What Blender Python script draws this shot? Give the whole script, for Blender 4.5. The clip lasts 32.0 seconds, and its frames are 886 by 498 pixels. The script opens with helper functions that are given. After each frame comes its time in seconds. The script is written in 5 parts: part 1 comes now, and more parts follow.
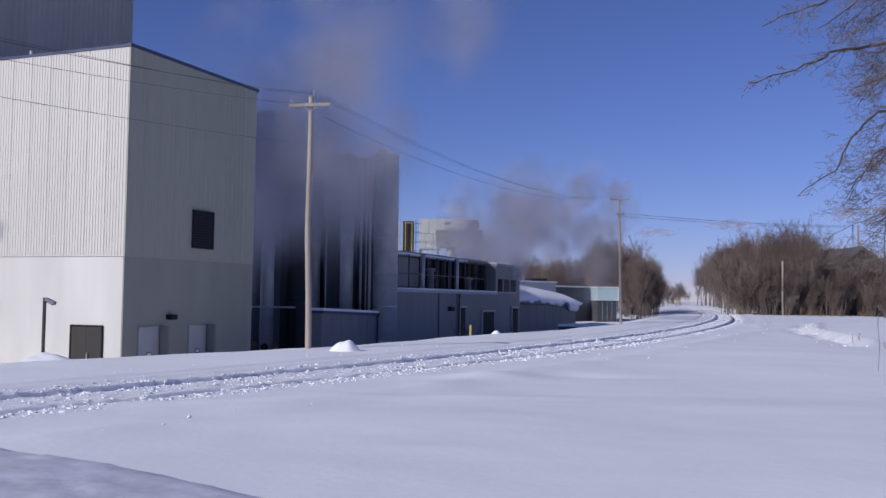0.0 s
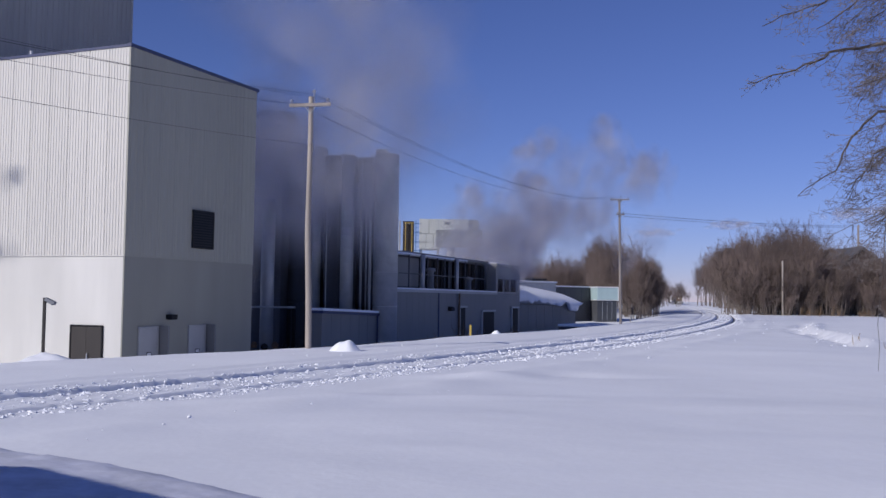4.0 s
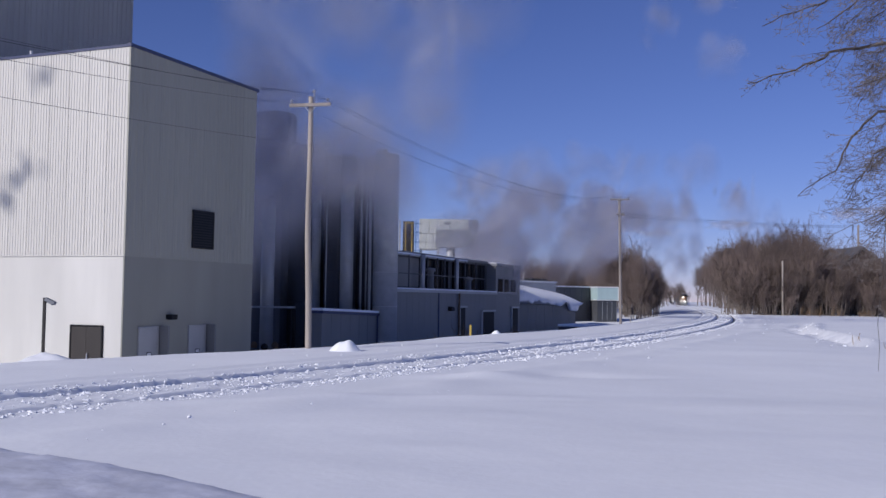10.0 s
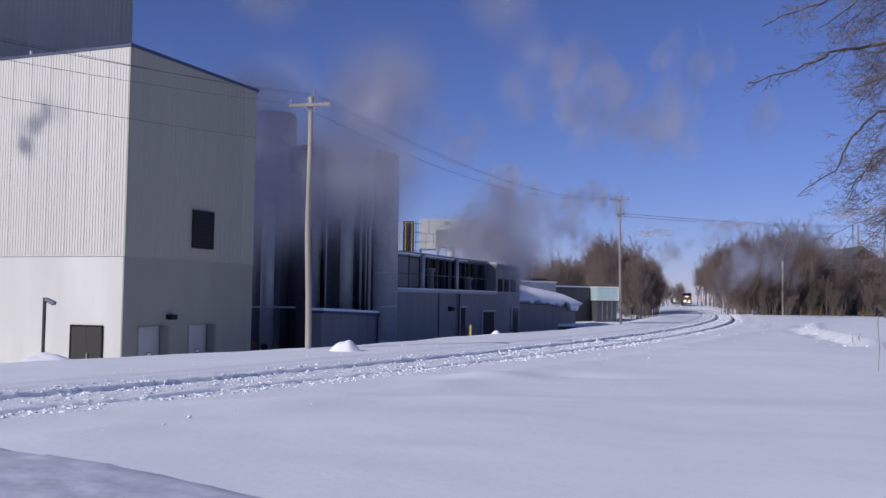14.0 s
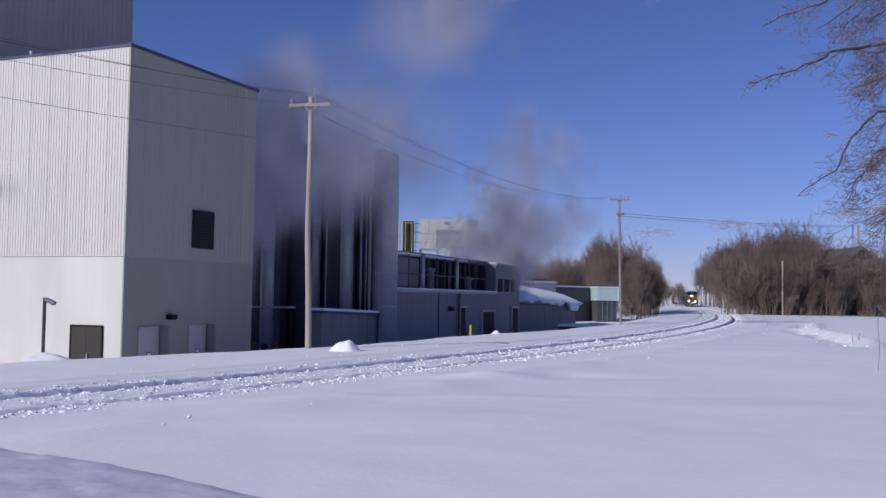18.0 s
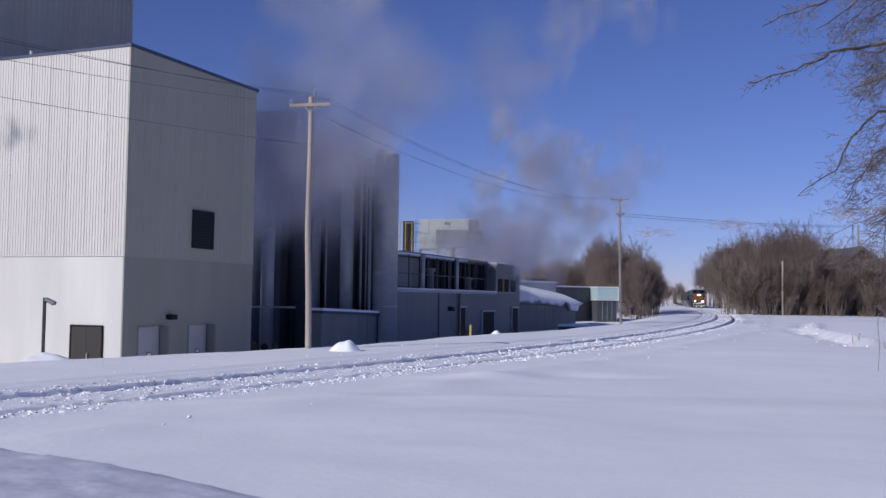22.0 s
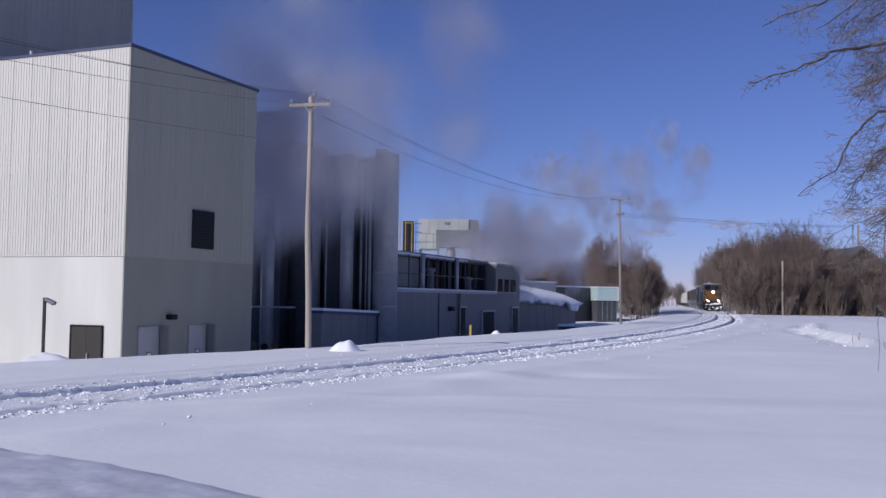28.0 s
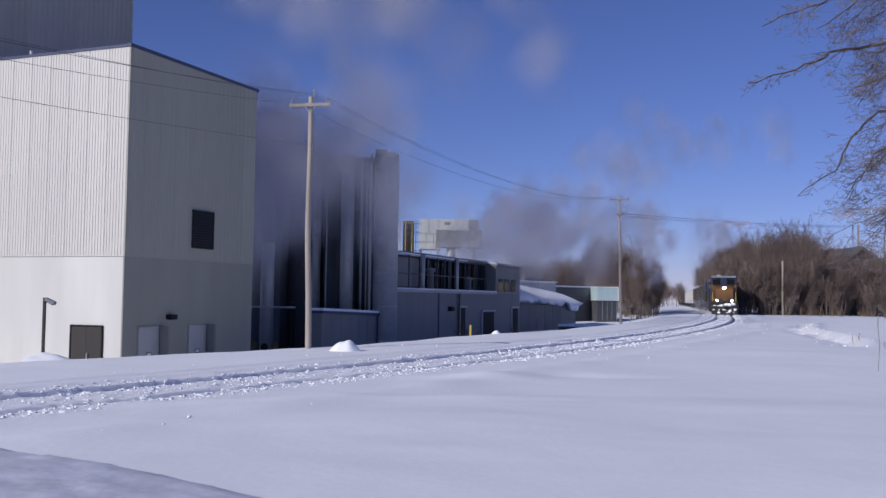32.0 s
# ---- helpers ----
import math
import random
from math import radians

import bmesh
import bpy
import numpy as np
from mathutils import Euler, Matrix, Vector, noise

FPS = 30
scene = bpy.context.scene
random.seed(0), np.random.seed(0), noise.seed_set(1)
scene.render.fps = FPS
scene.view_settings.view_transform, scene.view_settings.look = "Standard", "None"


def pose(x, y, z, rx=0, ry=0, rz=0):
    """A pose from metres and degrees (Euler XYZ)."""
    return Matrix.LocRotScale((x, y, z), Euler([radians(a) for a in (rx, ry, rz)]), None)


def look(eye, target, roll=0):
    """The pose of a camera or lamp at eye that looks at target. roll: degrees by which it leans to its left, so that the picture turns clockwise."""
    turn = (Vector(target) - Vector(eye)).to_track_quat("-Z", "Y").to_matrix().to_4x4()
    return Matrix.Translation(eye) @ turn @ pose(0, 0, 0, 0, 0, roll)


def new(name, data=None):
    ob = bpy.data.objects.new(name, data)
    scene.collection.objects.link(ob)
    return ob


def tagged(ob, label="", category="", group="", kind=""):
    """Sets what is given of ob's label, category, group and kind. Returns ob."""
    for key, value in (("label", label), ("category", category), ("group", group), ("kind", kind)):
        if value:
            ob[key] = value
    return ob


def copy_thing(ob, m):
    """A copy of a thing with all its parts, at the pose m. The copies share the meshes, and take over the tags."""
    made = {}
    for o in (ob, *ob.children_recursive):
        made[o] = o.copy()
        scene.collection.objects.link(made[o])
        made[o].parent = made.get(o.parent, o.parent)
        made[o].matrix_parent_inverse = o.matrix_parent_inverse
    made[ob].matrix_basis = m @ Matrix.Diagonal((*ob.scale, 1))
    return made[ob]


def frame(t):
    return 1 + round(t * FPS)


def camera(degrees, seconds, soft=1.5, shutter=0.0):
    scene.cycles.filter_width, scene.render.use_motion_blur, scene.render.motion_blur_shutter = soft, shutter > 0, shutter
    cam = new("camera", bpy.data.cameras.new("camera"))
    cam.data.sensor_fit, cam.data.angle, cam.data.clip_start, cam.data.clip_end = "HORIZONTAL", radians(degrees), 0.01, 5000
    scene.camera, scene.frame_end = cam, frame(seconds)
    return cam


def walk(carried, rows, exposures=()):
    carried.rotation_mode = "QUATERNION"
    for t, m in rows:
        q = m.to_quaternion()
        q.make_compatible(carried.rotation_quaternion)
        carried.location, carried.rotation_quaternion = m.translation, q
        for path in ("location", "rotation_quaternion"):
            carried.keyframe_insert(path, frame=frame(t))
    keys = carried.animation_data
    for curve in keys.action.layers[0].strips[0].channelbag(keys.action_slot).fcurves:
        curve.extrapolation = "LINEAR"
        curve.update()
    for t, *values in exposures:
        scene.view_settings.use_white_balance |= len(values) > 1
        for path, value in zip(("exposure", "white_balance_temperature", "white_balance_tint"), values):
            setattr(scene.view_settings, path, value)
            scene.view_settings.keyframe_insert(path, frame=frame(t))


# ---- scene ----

# ------------------------------------------------------------------ camera
cam = camera(49.5, 32.0, soft=1.5)
EYE = look((0, 0, 1.5), (0, 100, 1.5 + 100 * 87 / 1700), 0.8)
walk(cam, [(0, EYE), (32, EYE)], [(0, 0.0, 5750, 18), (32, 0.0, 5750, 18)])
scene.cycles.transparent_max_bounces = 72

# ------------------------------------------------------------------ light
SUN_AZ, SUN_EL = 50.0, 27.0          # degrees to the left of straight behind, and above the horizon
az, el = radians(SUN_AZ), radians(SUN_EL)
TO_SUN = Vector((-math.sin(az) * math.cos(el), -math.cos(az) * math.cos(el), math.sin(el)))
world = bpy.data.worlds.new("sky")
scene.world = world
world.use_nodes = True
wn = world.node_tree
wn.nodes.clear()
sky = wn.nodes.new("ShaderNodeTexSky")
sky.sky_type, sky.sun_disc = "NISHITA", False
sky.sun_elevation, sky.sun_rotation = el, math.atan2(TO_SUN.x, TO_SUN.y)
sky.altitude, sky.air_density, sky.dust_density, sky.ozone_density = 300, 0.9, 0.0, 5.0
bg = wn.nodes.new("ShaderNodeBackground")
bg.inputs[1].default_value = 0.065
wo = wn.nodes.new("ShaderNodeOutputWorld")
tone = wn.nodes.new("ShaderNodeMix")
tone.data_type, tone.blend_type = "RGBA", "MULTIPLY"
tone.inputs[0].default_value, tone.inputs[7].default_value = 1.0, (1.02, 0.865, 1.10, 1)
wn.links.new(sky.outputs[0], tone.inputs[6])
wn.links.new(tone.outputs[2], bg.inputs[0])
wn.links.new(bg.outputs[0], wo.inputs[0])
sun = new("sun", bpy.data.lights.new("sun", "SUN"))
sun.data.energy, sun.data.angle, sun.data.color = 3.3, radians(0.53), (1.0, 0.925, 0.76)
sun.matrix_basis = look(TO_SUN * 200, (0, 0, 0))

# ------------------------------------------------------------------ materials


def material(name, color, rough=0.7, metal=0.0, vary=0.12, scale=1.5, grain=40.0, bump=0.15, streak=0.0, spec=0.4,
             dark=None, per_piece=0.0):
    """A paint, stone or metal: colour with stains at one scale and grain at another, and a fine relief."""
    m = bpy.data.materials.new(name)
    m.use_nodes = True
    n, l = m.node_tree.nodes, m.node_tree.links
    p = n["Principled BSDF"]
    p.inputs["Metallic"].default_value = metal
    p.inputs["Specular IOR Level"].default_value = spec
    tc = n.new("ShaderNodeTexCoord")
    src = tc.outputs["Object"]
    big = n.new("ShaderNodeTexNoise")
    big.inputs["Scale"].default_value, big.inputs["Detail"].default_value = scale, 5
    if streak:
        mp = n.new("ShaderNodeMapping")
        mp.inputs["Scale"].default_value = (1, 1, 1 / streak)
        l.new(src, mp.inputs[0])
        l.new(mp.outputs[0], big.inputs["Vector"])
    else:
        l.new(src, big.inputs["Vector"])
    fine = n.new("ShaderNodeTexNoise")
    fine.inputs["Scale"].default_value, fine.inputs["Detail"].default_value = grain, 4
    l.new(src, fine.inputs["Vector"])
    mix = n.new("ShaderNodeMix")
    mix.data_type = "RGBA"
    lo = dark or tuple(c * (1 - 2.2 * vary) for c in color)
    mix.inputs[6].default_value, mix.inputs[7].default_value = (*lo, 1), (*(min(1, c * (1 + vary)) for c in color), 1)
    ramp = n.new("ShaderNodeMapRange")
    ramp.inputs[1].default_value, ramp.inputs[2].default_value = 0.25, 0.7
    add = n.new("ShaderNodeMath")
    add.operation = "MULTIPLY_ADD"
    add.inputs[1].default_value = 0.3
    l.new(fine.outputs[0], add.inputs[0])
    sc = n.new("ShaderNodeMath")
    sc.operation = "MULTIPLY"
    sc.inputs[1].default_value = 0.7
    l.new(big.outputs[0], sc.inputs[0])
    l.new(sc.outputs[0], add.inputs[2])
    l.new(add.outputs[0], ramp.inputs[0])
    l.new(ramp.outputs[0], mix.inputs[0])
    col = mix.outputs[2]
    if per_piece:
        oi = n.new("ShaderNodeObjectInfo")
        hs = n.new("ShaderNodeHueSaturation")
        mr = n.new("ShaderNodeMapRange")
        mr.inputs[3].default_value, mr.inputs[4].default_value = 1 - per_piece, 1 + per_piece
        l.new(oi.outputs["Random"], mr.inputs[0])
        l.new(mr.outputs[0], hs.inputs["Value"])
        l.new(col, hs.inputs["Color"])
        col = hs.outputs[0]
    l.new(col, p.inputs["Base Color"])
    rr = n.new("ShaderNodeMapRange")
    rr.inputs[3].default_value, rr.inputs[4].default_value = max(0.03, rough - 0.1), min(1, rough + 0.1)
    l.new(big.outputs[0], rr.inputs[0])
    l.new(rr.outputs[0], p.inputs["Roughness"])
    if bump:
        b = n.new("ShaderNodeBump")
        b.inputs["Strength"].default_value, b.inputs["Distance"].default_value = bump, 0.02
        l.new(fine.outputs[0], b.inputs["Height"])
        l.new(b.outputs[0], p.inputs["Normal"])
    return m


def glow(name, color, power):
    m = bpy.data.materials.new(name)
    m.use_nodes = True
    p = m.node_tree.nodes["Principled BSDF"]
    p.inputs["Base Color"].default_value = (*color, 1)
    p.inputs["Emission Color"].default_value = (*color, 1)
    p.inputs["Emission Strength"].default_value = power
    return m


def steam_material(name, alpha, color=(0.9, 0.9, 0.92), curl=0.6):
    """Thin droplets: soft flakes that scatter light to both sides and let most of it through."""
    m = bpy.data.materials.new(name)
    m.use_nodes = True
    n, l = m.node_tree.nodes, m.node_tree.links
    n.clear()
    out = n.new("ShaderNodeOutputMaterial")
    uv = n.new("ShaderNodeTexCoord")
    g = n.new("ShaderNodeVectorMath")
    g.operation = "DISTANCE"
    g.inputs[1].default_value = (0.5, 0.5, 0)
    l.new(uv.outputs["UV"], g.inputs[0])
    nz = n.new("ShaderNodeTexNoise")
    nz.inputs["Scale"].default_value, nz.inputs["Detail"].default_value = curl, 4
    l.new(uv.outputs["Object"], nz.inputs["Vector"])
    # ragged rims: the noise pushes each flake's edge in and out
    rag = n.new("ShaderNodeMath")
    rag.operation = "MULTIPLY_ADD"
    rag.inputs[1].default_value = -0.36
    l.new(nz.outputs[0], rag.inputs[0])
    l.new(g.outputs["Value"], rag.inputs[2])
    fall = n.new("ShaderNodeMapRange")
    fall.interpolation_type = "SMOOTHSTEP"
    fall.inputs[1].default_value, fall.inputs[2].default_value = 0.27, -0.16
    fall.inputs[3].default_value, fall.inputs[4].default_value = 0.0, 1.0
    l.new(rag.outputs[0], fall.inputs[0])
    rim = n.new("ShaderNodeMapRange")
    rim.interpolation_type = "SMOOTHSTEP"
    rim.inputs[1].default_value, rim.inputs[2].default_value = 0.5, 0.3
    rim.inputs[3].default_value, rim.inputs[4].default_value = 0.0, alpha
    l.new(g.outputs["Value"], rim.inputs[0])
    mul = n.new("ShaderNodeMath")
    mul.operation = "MULTIPLY"
    l.new(fall.outputs[0], mul.inputs[0])
    l.new(rim.outputs[0], mul.inputs[1])
    d, t, half, clear, mix = (n.new("ShaderNode" + k) for k in ("BsdfDiffuse", "BsdfTranslucent", "MixShader", "BsdfTransparent", "MixShader"))
    d.inputs[0].default_value = t.inputs[0].default_value = (*color, 1)
    l.new(d.outputs[0], half.inputs[1])
    l.new(t.outputs[0], half.inputs[2])
    l.new(mul.outputs[0], mix.inputs[0])
    l.new(clear.outputs[0], mix.inputs[1])
    l.new(half.outputs[0], mix.inputs[2])
    l.new(mix.outputs[0], out.inputs[0])
    return m


SNOW = material("snow", (0.86, 0.87, 0.90), 0.85, vary=0.03, scale=0.35, grain=9, bump=0.2, spec=0.2)
DIRTY_SNOW = material("road_snow", (0.70, 0.71, 0.79), 0.9, vary=0.13, scale=3.0, grain=11, bump=0.22, spec=0.2)
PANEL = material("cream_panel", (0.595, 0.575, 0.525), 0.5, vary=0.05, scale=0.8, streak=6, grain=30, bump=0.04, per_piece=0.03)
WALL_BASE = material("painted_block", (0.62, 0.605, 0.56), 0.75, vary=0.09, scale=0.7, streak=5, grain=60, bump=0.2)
# darker copies of the two above: the side wall's shade is in their colour
SHADED_PANEL = material("shaded_cream_panel", (0.345, 0.337, 0.28), 0.55, vary=0.05, scale=0.8, streak=6, grain=30, bump=0.04, per_piece=0.04)
SHADED_BASE = material("shaded_painted_block", (0.29, 0.285, 0.243), 0.75, vary=0.08, scale=0.7, streak=5, grain=60, bump=0.2)
TOWER = material("tower_panel", (0.33, 0.33, 0.32), 0.6, vary=0.06, scale=0.6, streak=6, bump=0.05, per_piece=0.05)
BLUE_TRIM = material("blue_trim", (0.045, 0.055, 0.12), 0.45, vary=0.1, bump=0.05)
GREY_CLAD = material("grey_cladding", (0.205, 0.205, 0.205), 0.6, vary=0.08, scale=0.9, streak=4, bump=0.06, per_piece=0.02)
DARK_CLAD = material("dark_cladding", (0.08, 0.083, 0.093), 0.6, vary=0.12, scale=0.9, bump=0.08)
STEEL = material("stainless_steel", (0.50, 0.51, 0.53), 0.36, metal=0.92, vary=0.12, scale=0.6, streak=8, grain=80, bump=0.03)
GALV = material("galvanised_sheet", (0.42, 0.43, 0.44), 0.5, metal=0.35, vary=0.1, scale=2, bump=0.06)
PALE_UNIT = material("pale_unit_paint", (0.47, 0.49, 0.48), 0.55, vary=0.08, scale=1.5, streak=3, bump=0.05)
GREY_UNIT = material("grey_unit_paint", (0.20, 0.21, 0.23), 0.6, vary=0.1, scale=1.5, bump=0.05)
YELLOW = material("yellow_paint", (0.52, 0.38, 0.08), 0.5, vary=0.12, bump=0.05)
LADDER_BLUE = material("blue_paint", (0.07, 0.16, 0.34), 0.5, vary=0.1, bump=0.05)
DOOR_WHITE = material("white_door", (0.72, 0.72, 0.72), 0.5, vary=0.05, bump=0.05)
DOOR_PALE = material("pale_grey_door", (0.37, 0.37, 0.37), 0.5, vary=0.06, bump=0.05)
DOOR_BROWN = material("brown_door", (0.036, 0.030, 0.026), 0.55, vary=0.15, streak=4, scale=2, bump=0.05)
BLACK = material("black_metal", (0.018, 0.018, 0.02), 0.65, vary=0.15, bump=0.05, spec=0.15)
KIOSK_GLASS = material("kiosk_glass", (0.05, 0.055, 0.065), 0.2, vary=0.15, scale=2, bump=0.0, spec=0.6)
GLASS = material("dark_glass", (0.012, 0.014, 0.018), 0.12, vary=0.05, bump=0.0, spec=0.06)
TEAL = material("pale_teal_fascia", (0.42, 0.55, 0.55), 0.5, vary=0.05, bump=0.04)
POLE_WOOD = material("weathered_pole", (0.40, 0.35, 0.30), 0.85, vary=0.16, scale=3, streak=10, grain=70, bump=0.4)
DARK_WOOD = material("dark_pole", (0.34, 0.30, 0.27), 0.85, vary=0.2, scale=3, streak=10, bump=0.3)
BARK = material("bark", (0.20, 0.165, 0.142), 0.9, vary=0.22, scale=3, grain=35, bump=0.4, per_piece=0.2)
TWIG = material("twig", (0.155, 0.116, 0.1), 0.9, vary=0.2, scale=0.6, grain=20, bump=0.0, per_piece=0.25)
NEAR_TWIG = material("grey_twig", (0.17, 0.148, 0.14), 0.9, vary=0.2, scale=2, grain=30, bump=0.0)
NEAR_BARK = material("grey_bark", (0.10, 0.082, 0.072), 0.9, vary=0.25, scale=5, grain=60, bump=0.5)
WEED = material("dry_weed", (0.19, 0.125, 0.075), 0.9, vary=0.2, scale=4, bump=0.0)
RAIL = material("rail_steel", (0.14, 0.11, 0.09), 0.45, metal=0.7, vary=0.25, scale=3, bump=0.1)
WIRE = material("wire", (0.045, 0.045, 0.05), 0.6, vary=0.1, bump=0.0)
CERAMIC = material("insulator", (0.30, 0.30, 0.34), 0.2, vary=0.1, bump=0.0, spec=0.6)
LOCO_YELLOW = material("orange_yellow_paint", (0.17, 0.082, 0.024), 0.5, vary=0.12, scale=1.2, bump=0.05)
LOCO_BLUE = material("dark_blue_paint", (0.025, 0.035, 0.07), 0.45, vary=0.15, scale=1.2, bump=0.05)
LOCO_GREY = material("grey_roof_paint", (0.11, 0.11, 0.12), 0.55, vary=0.15, bump=0.05)
TRUCK = material("sooty_black", (0.03, 0.028, 0.027), 0.8, vary=0.2, bump=0.2)
CAR_PALE = material("pale_boxcar", (0.52, 0.50, 0.48), 0.6, vary=0.14, scale=0.8, streak=5, bump=0.06)
CAR_BROWN = material("oxide_boxcar", (0.065, 0.045, 0.042), 0.7, vary=0.2, scale=0.8, streak=5, bump=0.08)
CAR_DARK = material("dark_hopper", (0.06, 0.058, 0.06), 0.7, vary=0.2, scale=0.8, streak=5, bump=0.08)
LAMP = glow("headlight", (1.0, 0.86, 0.62), 40)
STEAM = steam_material("steam", 0.27, (0.68, 0.675, 0.74), 0.5)
HAZE = steam_material("thin_steam", 0.165, (0.68, 0.675, 0.74), 0.35)
CLOUD = steam_material("far_cloud", 0.22, (0.8, 0.75, 0.75), 0.03)
# steel for the silos behind the block, with their shade put into its colour
DARK_STEEL = material("shaded_steel", (0.095, 0.097, 0.108), 0.5, metal=0.3, vary=0.15, scale=0.6, streak=8, grain=80, bump=0.03)

# ------------------------------------------------------------------ mesh tools


def mesh_object(name, verts, faces, mat, parent=None, label="", uvs=None, smooth=False):
    me = bpy.data.meshes.new(name)
    me.from_pydata(verts, [], faces)
    me.materials.append(mat)
    if uvs is not None:
        me.uv_layers.new(name="UVMap").data.foreach_set("uv", uvs)
    if smooth:
        me.polygons.foreach_set("use_smooth", [True] * len(me.polygons))
    me.update()
    ob = new(name, me)
    if parent:
        ob.parent = parent
    if label:
        ob["label"] = label
    return ob


def part(name, bm, mat, parent=None, label="", smooth=False):
    """Links a bmesh as one mesh object under a thing or a part."""
    me = bpy.data.meshes.new(name)
    bmesh.ops.recalc_face_normals(bm, faces=bm.faces)
    bm.to_mesh(me)
    bm.free()
    me.materials.append(mat)
    if smooth:
        me.polygons.foreach_set("use_smooth", [True] * len(me.polygons))
    ob = new(name, me)
    if parent:
        ob.parent = parent
    if label:
        ob["label"] = label
    return ob


def shared(ob, m, parent=None):
    """Another piece on the same mesh, at the pose m."""
    o = ob.copy()
    scene.collection.objects.link(o)
    o.parent = parent or ob.parent
    o.matrix_basis = m
    return o


def thing(name, m, label, category, group="", kind=""):
    e = new(name)
    e.empty_display_size = 0.2
    e.matrix_basis = m
    return tagged(e, label, category, group, kind)


def add_box(bm, a, b, bevel=0.0):
    """A box from corner a to corner b, its edges rounded by bevel."""
    c = [(a[i] + b[i]) / 2 for i in range(3)]
    s = [abs(b[i] - a[i]) for i in range(3)]
    r = bmesh.ops.create_cube(bm, size=1, matrix=Matrix.Translation(c) @ Matrix.Diagonal((*s, 1)))
    if bevel:
        es = list({e for v in r["verts"] for e in v.link_edges})
        bmesh.ops.bevel(bm, geom=es, offset=min(bevel, min(s) * 0.45), segments=2, affect="EDGES", profile=0.5)
    return bm


def box(a, b, bevel=0.0):
    return add_box(bmesh.new(), a, b, bevel)


def add_tube(bm, p, q, r, r2=None, n=8, cap=True):
    p, q = Vector(p), Vector(q)
    d = q - p
    m = Matrix.Translation((p + q) / 2) @ d.to_track_quat("Z", "Y").to_matrix().to_4x4()
    bmesh.ops.create_cone(bm, cap_ends=cap, segments=n, radius1=r, radius2=r if r2 is None else r2, depth=d.length, matrix=m)
    return bm


def tube(p, q, r, r2=None, n=8):
    return add_tube(bmesh.new(), p, q, r, r2, n)


def lathe(profile, n=32):
    """A round body: rows of (radius, height), from the bottom up."""
    bm = bmesh.new()
    rings = []
    for r, z in profile:
        rings.append([bm.verts.new((r * math.cos(2 * math.pi * k / n), r * math.sin(2 * math.pi * k / n), z)) for k in range(n)] if r > 1e-4
                     else [bm.verts.new((0, 0, z))])
    for a, b in zip(rings, rings[1:]):
        for k in range(n):
            q = [a[k % len(a)], a[(k + 1) % len(a)], b[(k + 1) % len(b)], b[k % len(b)]]
            q = list(dict.fromkeys(q))
            if len(q) > 2:
                bm.faces.new(q)
    return bm


def prism(outline, y0, y1):
    """A profile of (x, z) drawn out along y."""
    bm = bmesh.new()
    a = [bm.verts.new((x, y0, z)) for x, z in outline]
    b = [bm.verts.new((x, y1, z)) for x, z in outline]
    bm.faces.new(a)
    bm.faces.new(b[::-1])
    for i in range(len(a)):
        j = (i + 1) % len(a)
        bm.faces.new((a[i], b[i], b[j], a[j]))
    return bm


class Noise2:
    """Smooth value noise on a lattice, for arrays."""

    def __init__(self, seed):
        self.g = np.random.RandomState(seed).rand(256, 256)

    def __call__(self, x, y):
        xi, yi = np.floor(x).astype(int), np.floor(y).astype(int)
        fx, fy = x - xi, y - yi
        fx, fy = fx * fx * (3 - 2 * fx), fy * fy * (3 - 2 * fy)
        g = lambda a, b: self.g[a % 256, b % 256]
        return (g(xi, yi) * (1 - fx) + g(xi + 1, yi) * fx) * (1 - fy) + (g(xi, yi + 1) * (1 - fx) + g(xi + 1, yi + 1) * fx) * fy - 0.5


# ------------------------------------------------------------------ ground and track


def track_x(y):
    """The line's middle: a bend that eases into a straight."""
    return 10.33 + 0.2225 * y - 25.2 * np.exp(-np.asarray(y, float) / 48)


def track_slope(y):
    return 0.2225 + 0.525 * np.exp(-np.asarray(y, float) / 48)


def step(a, b, v):
    t = np.clip((v - a) / (b - a), 0, 1)
    return t * t * (3 - 2 * t)


N1, N2, N3, N4 = Noise2(3), Noise2(5), Noise2(8), Noise2(11)


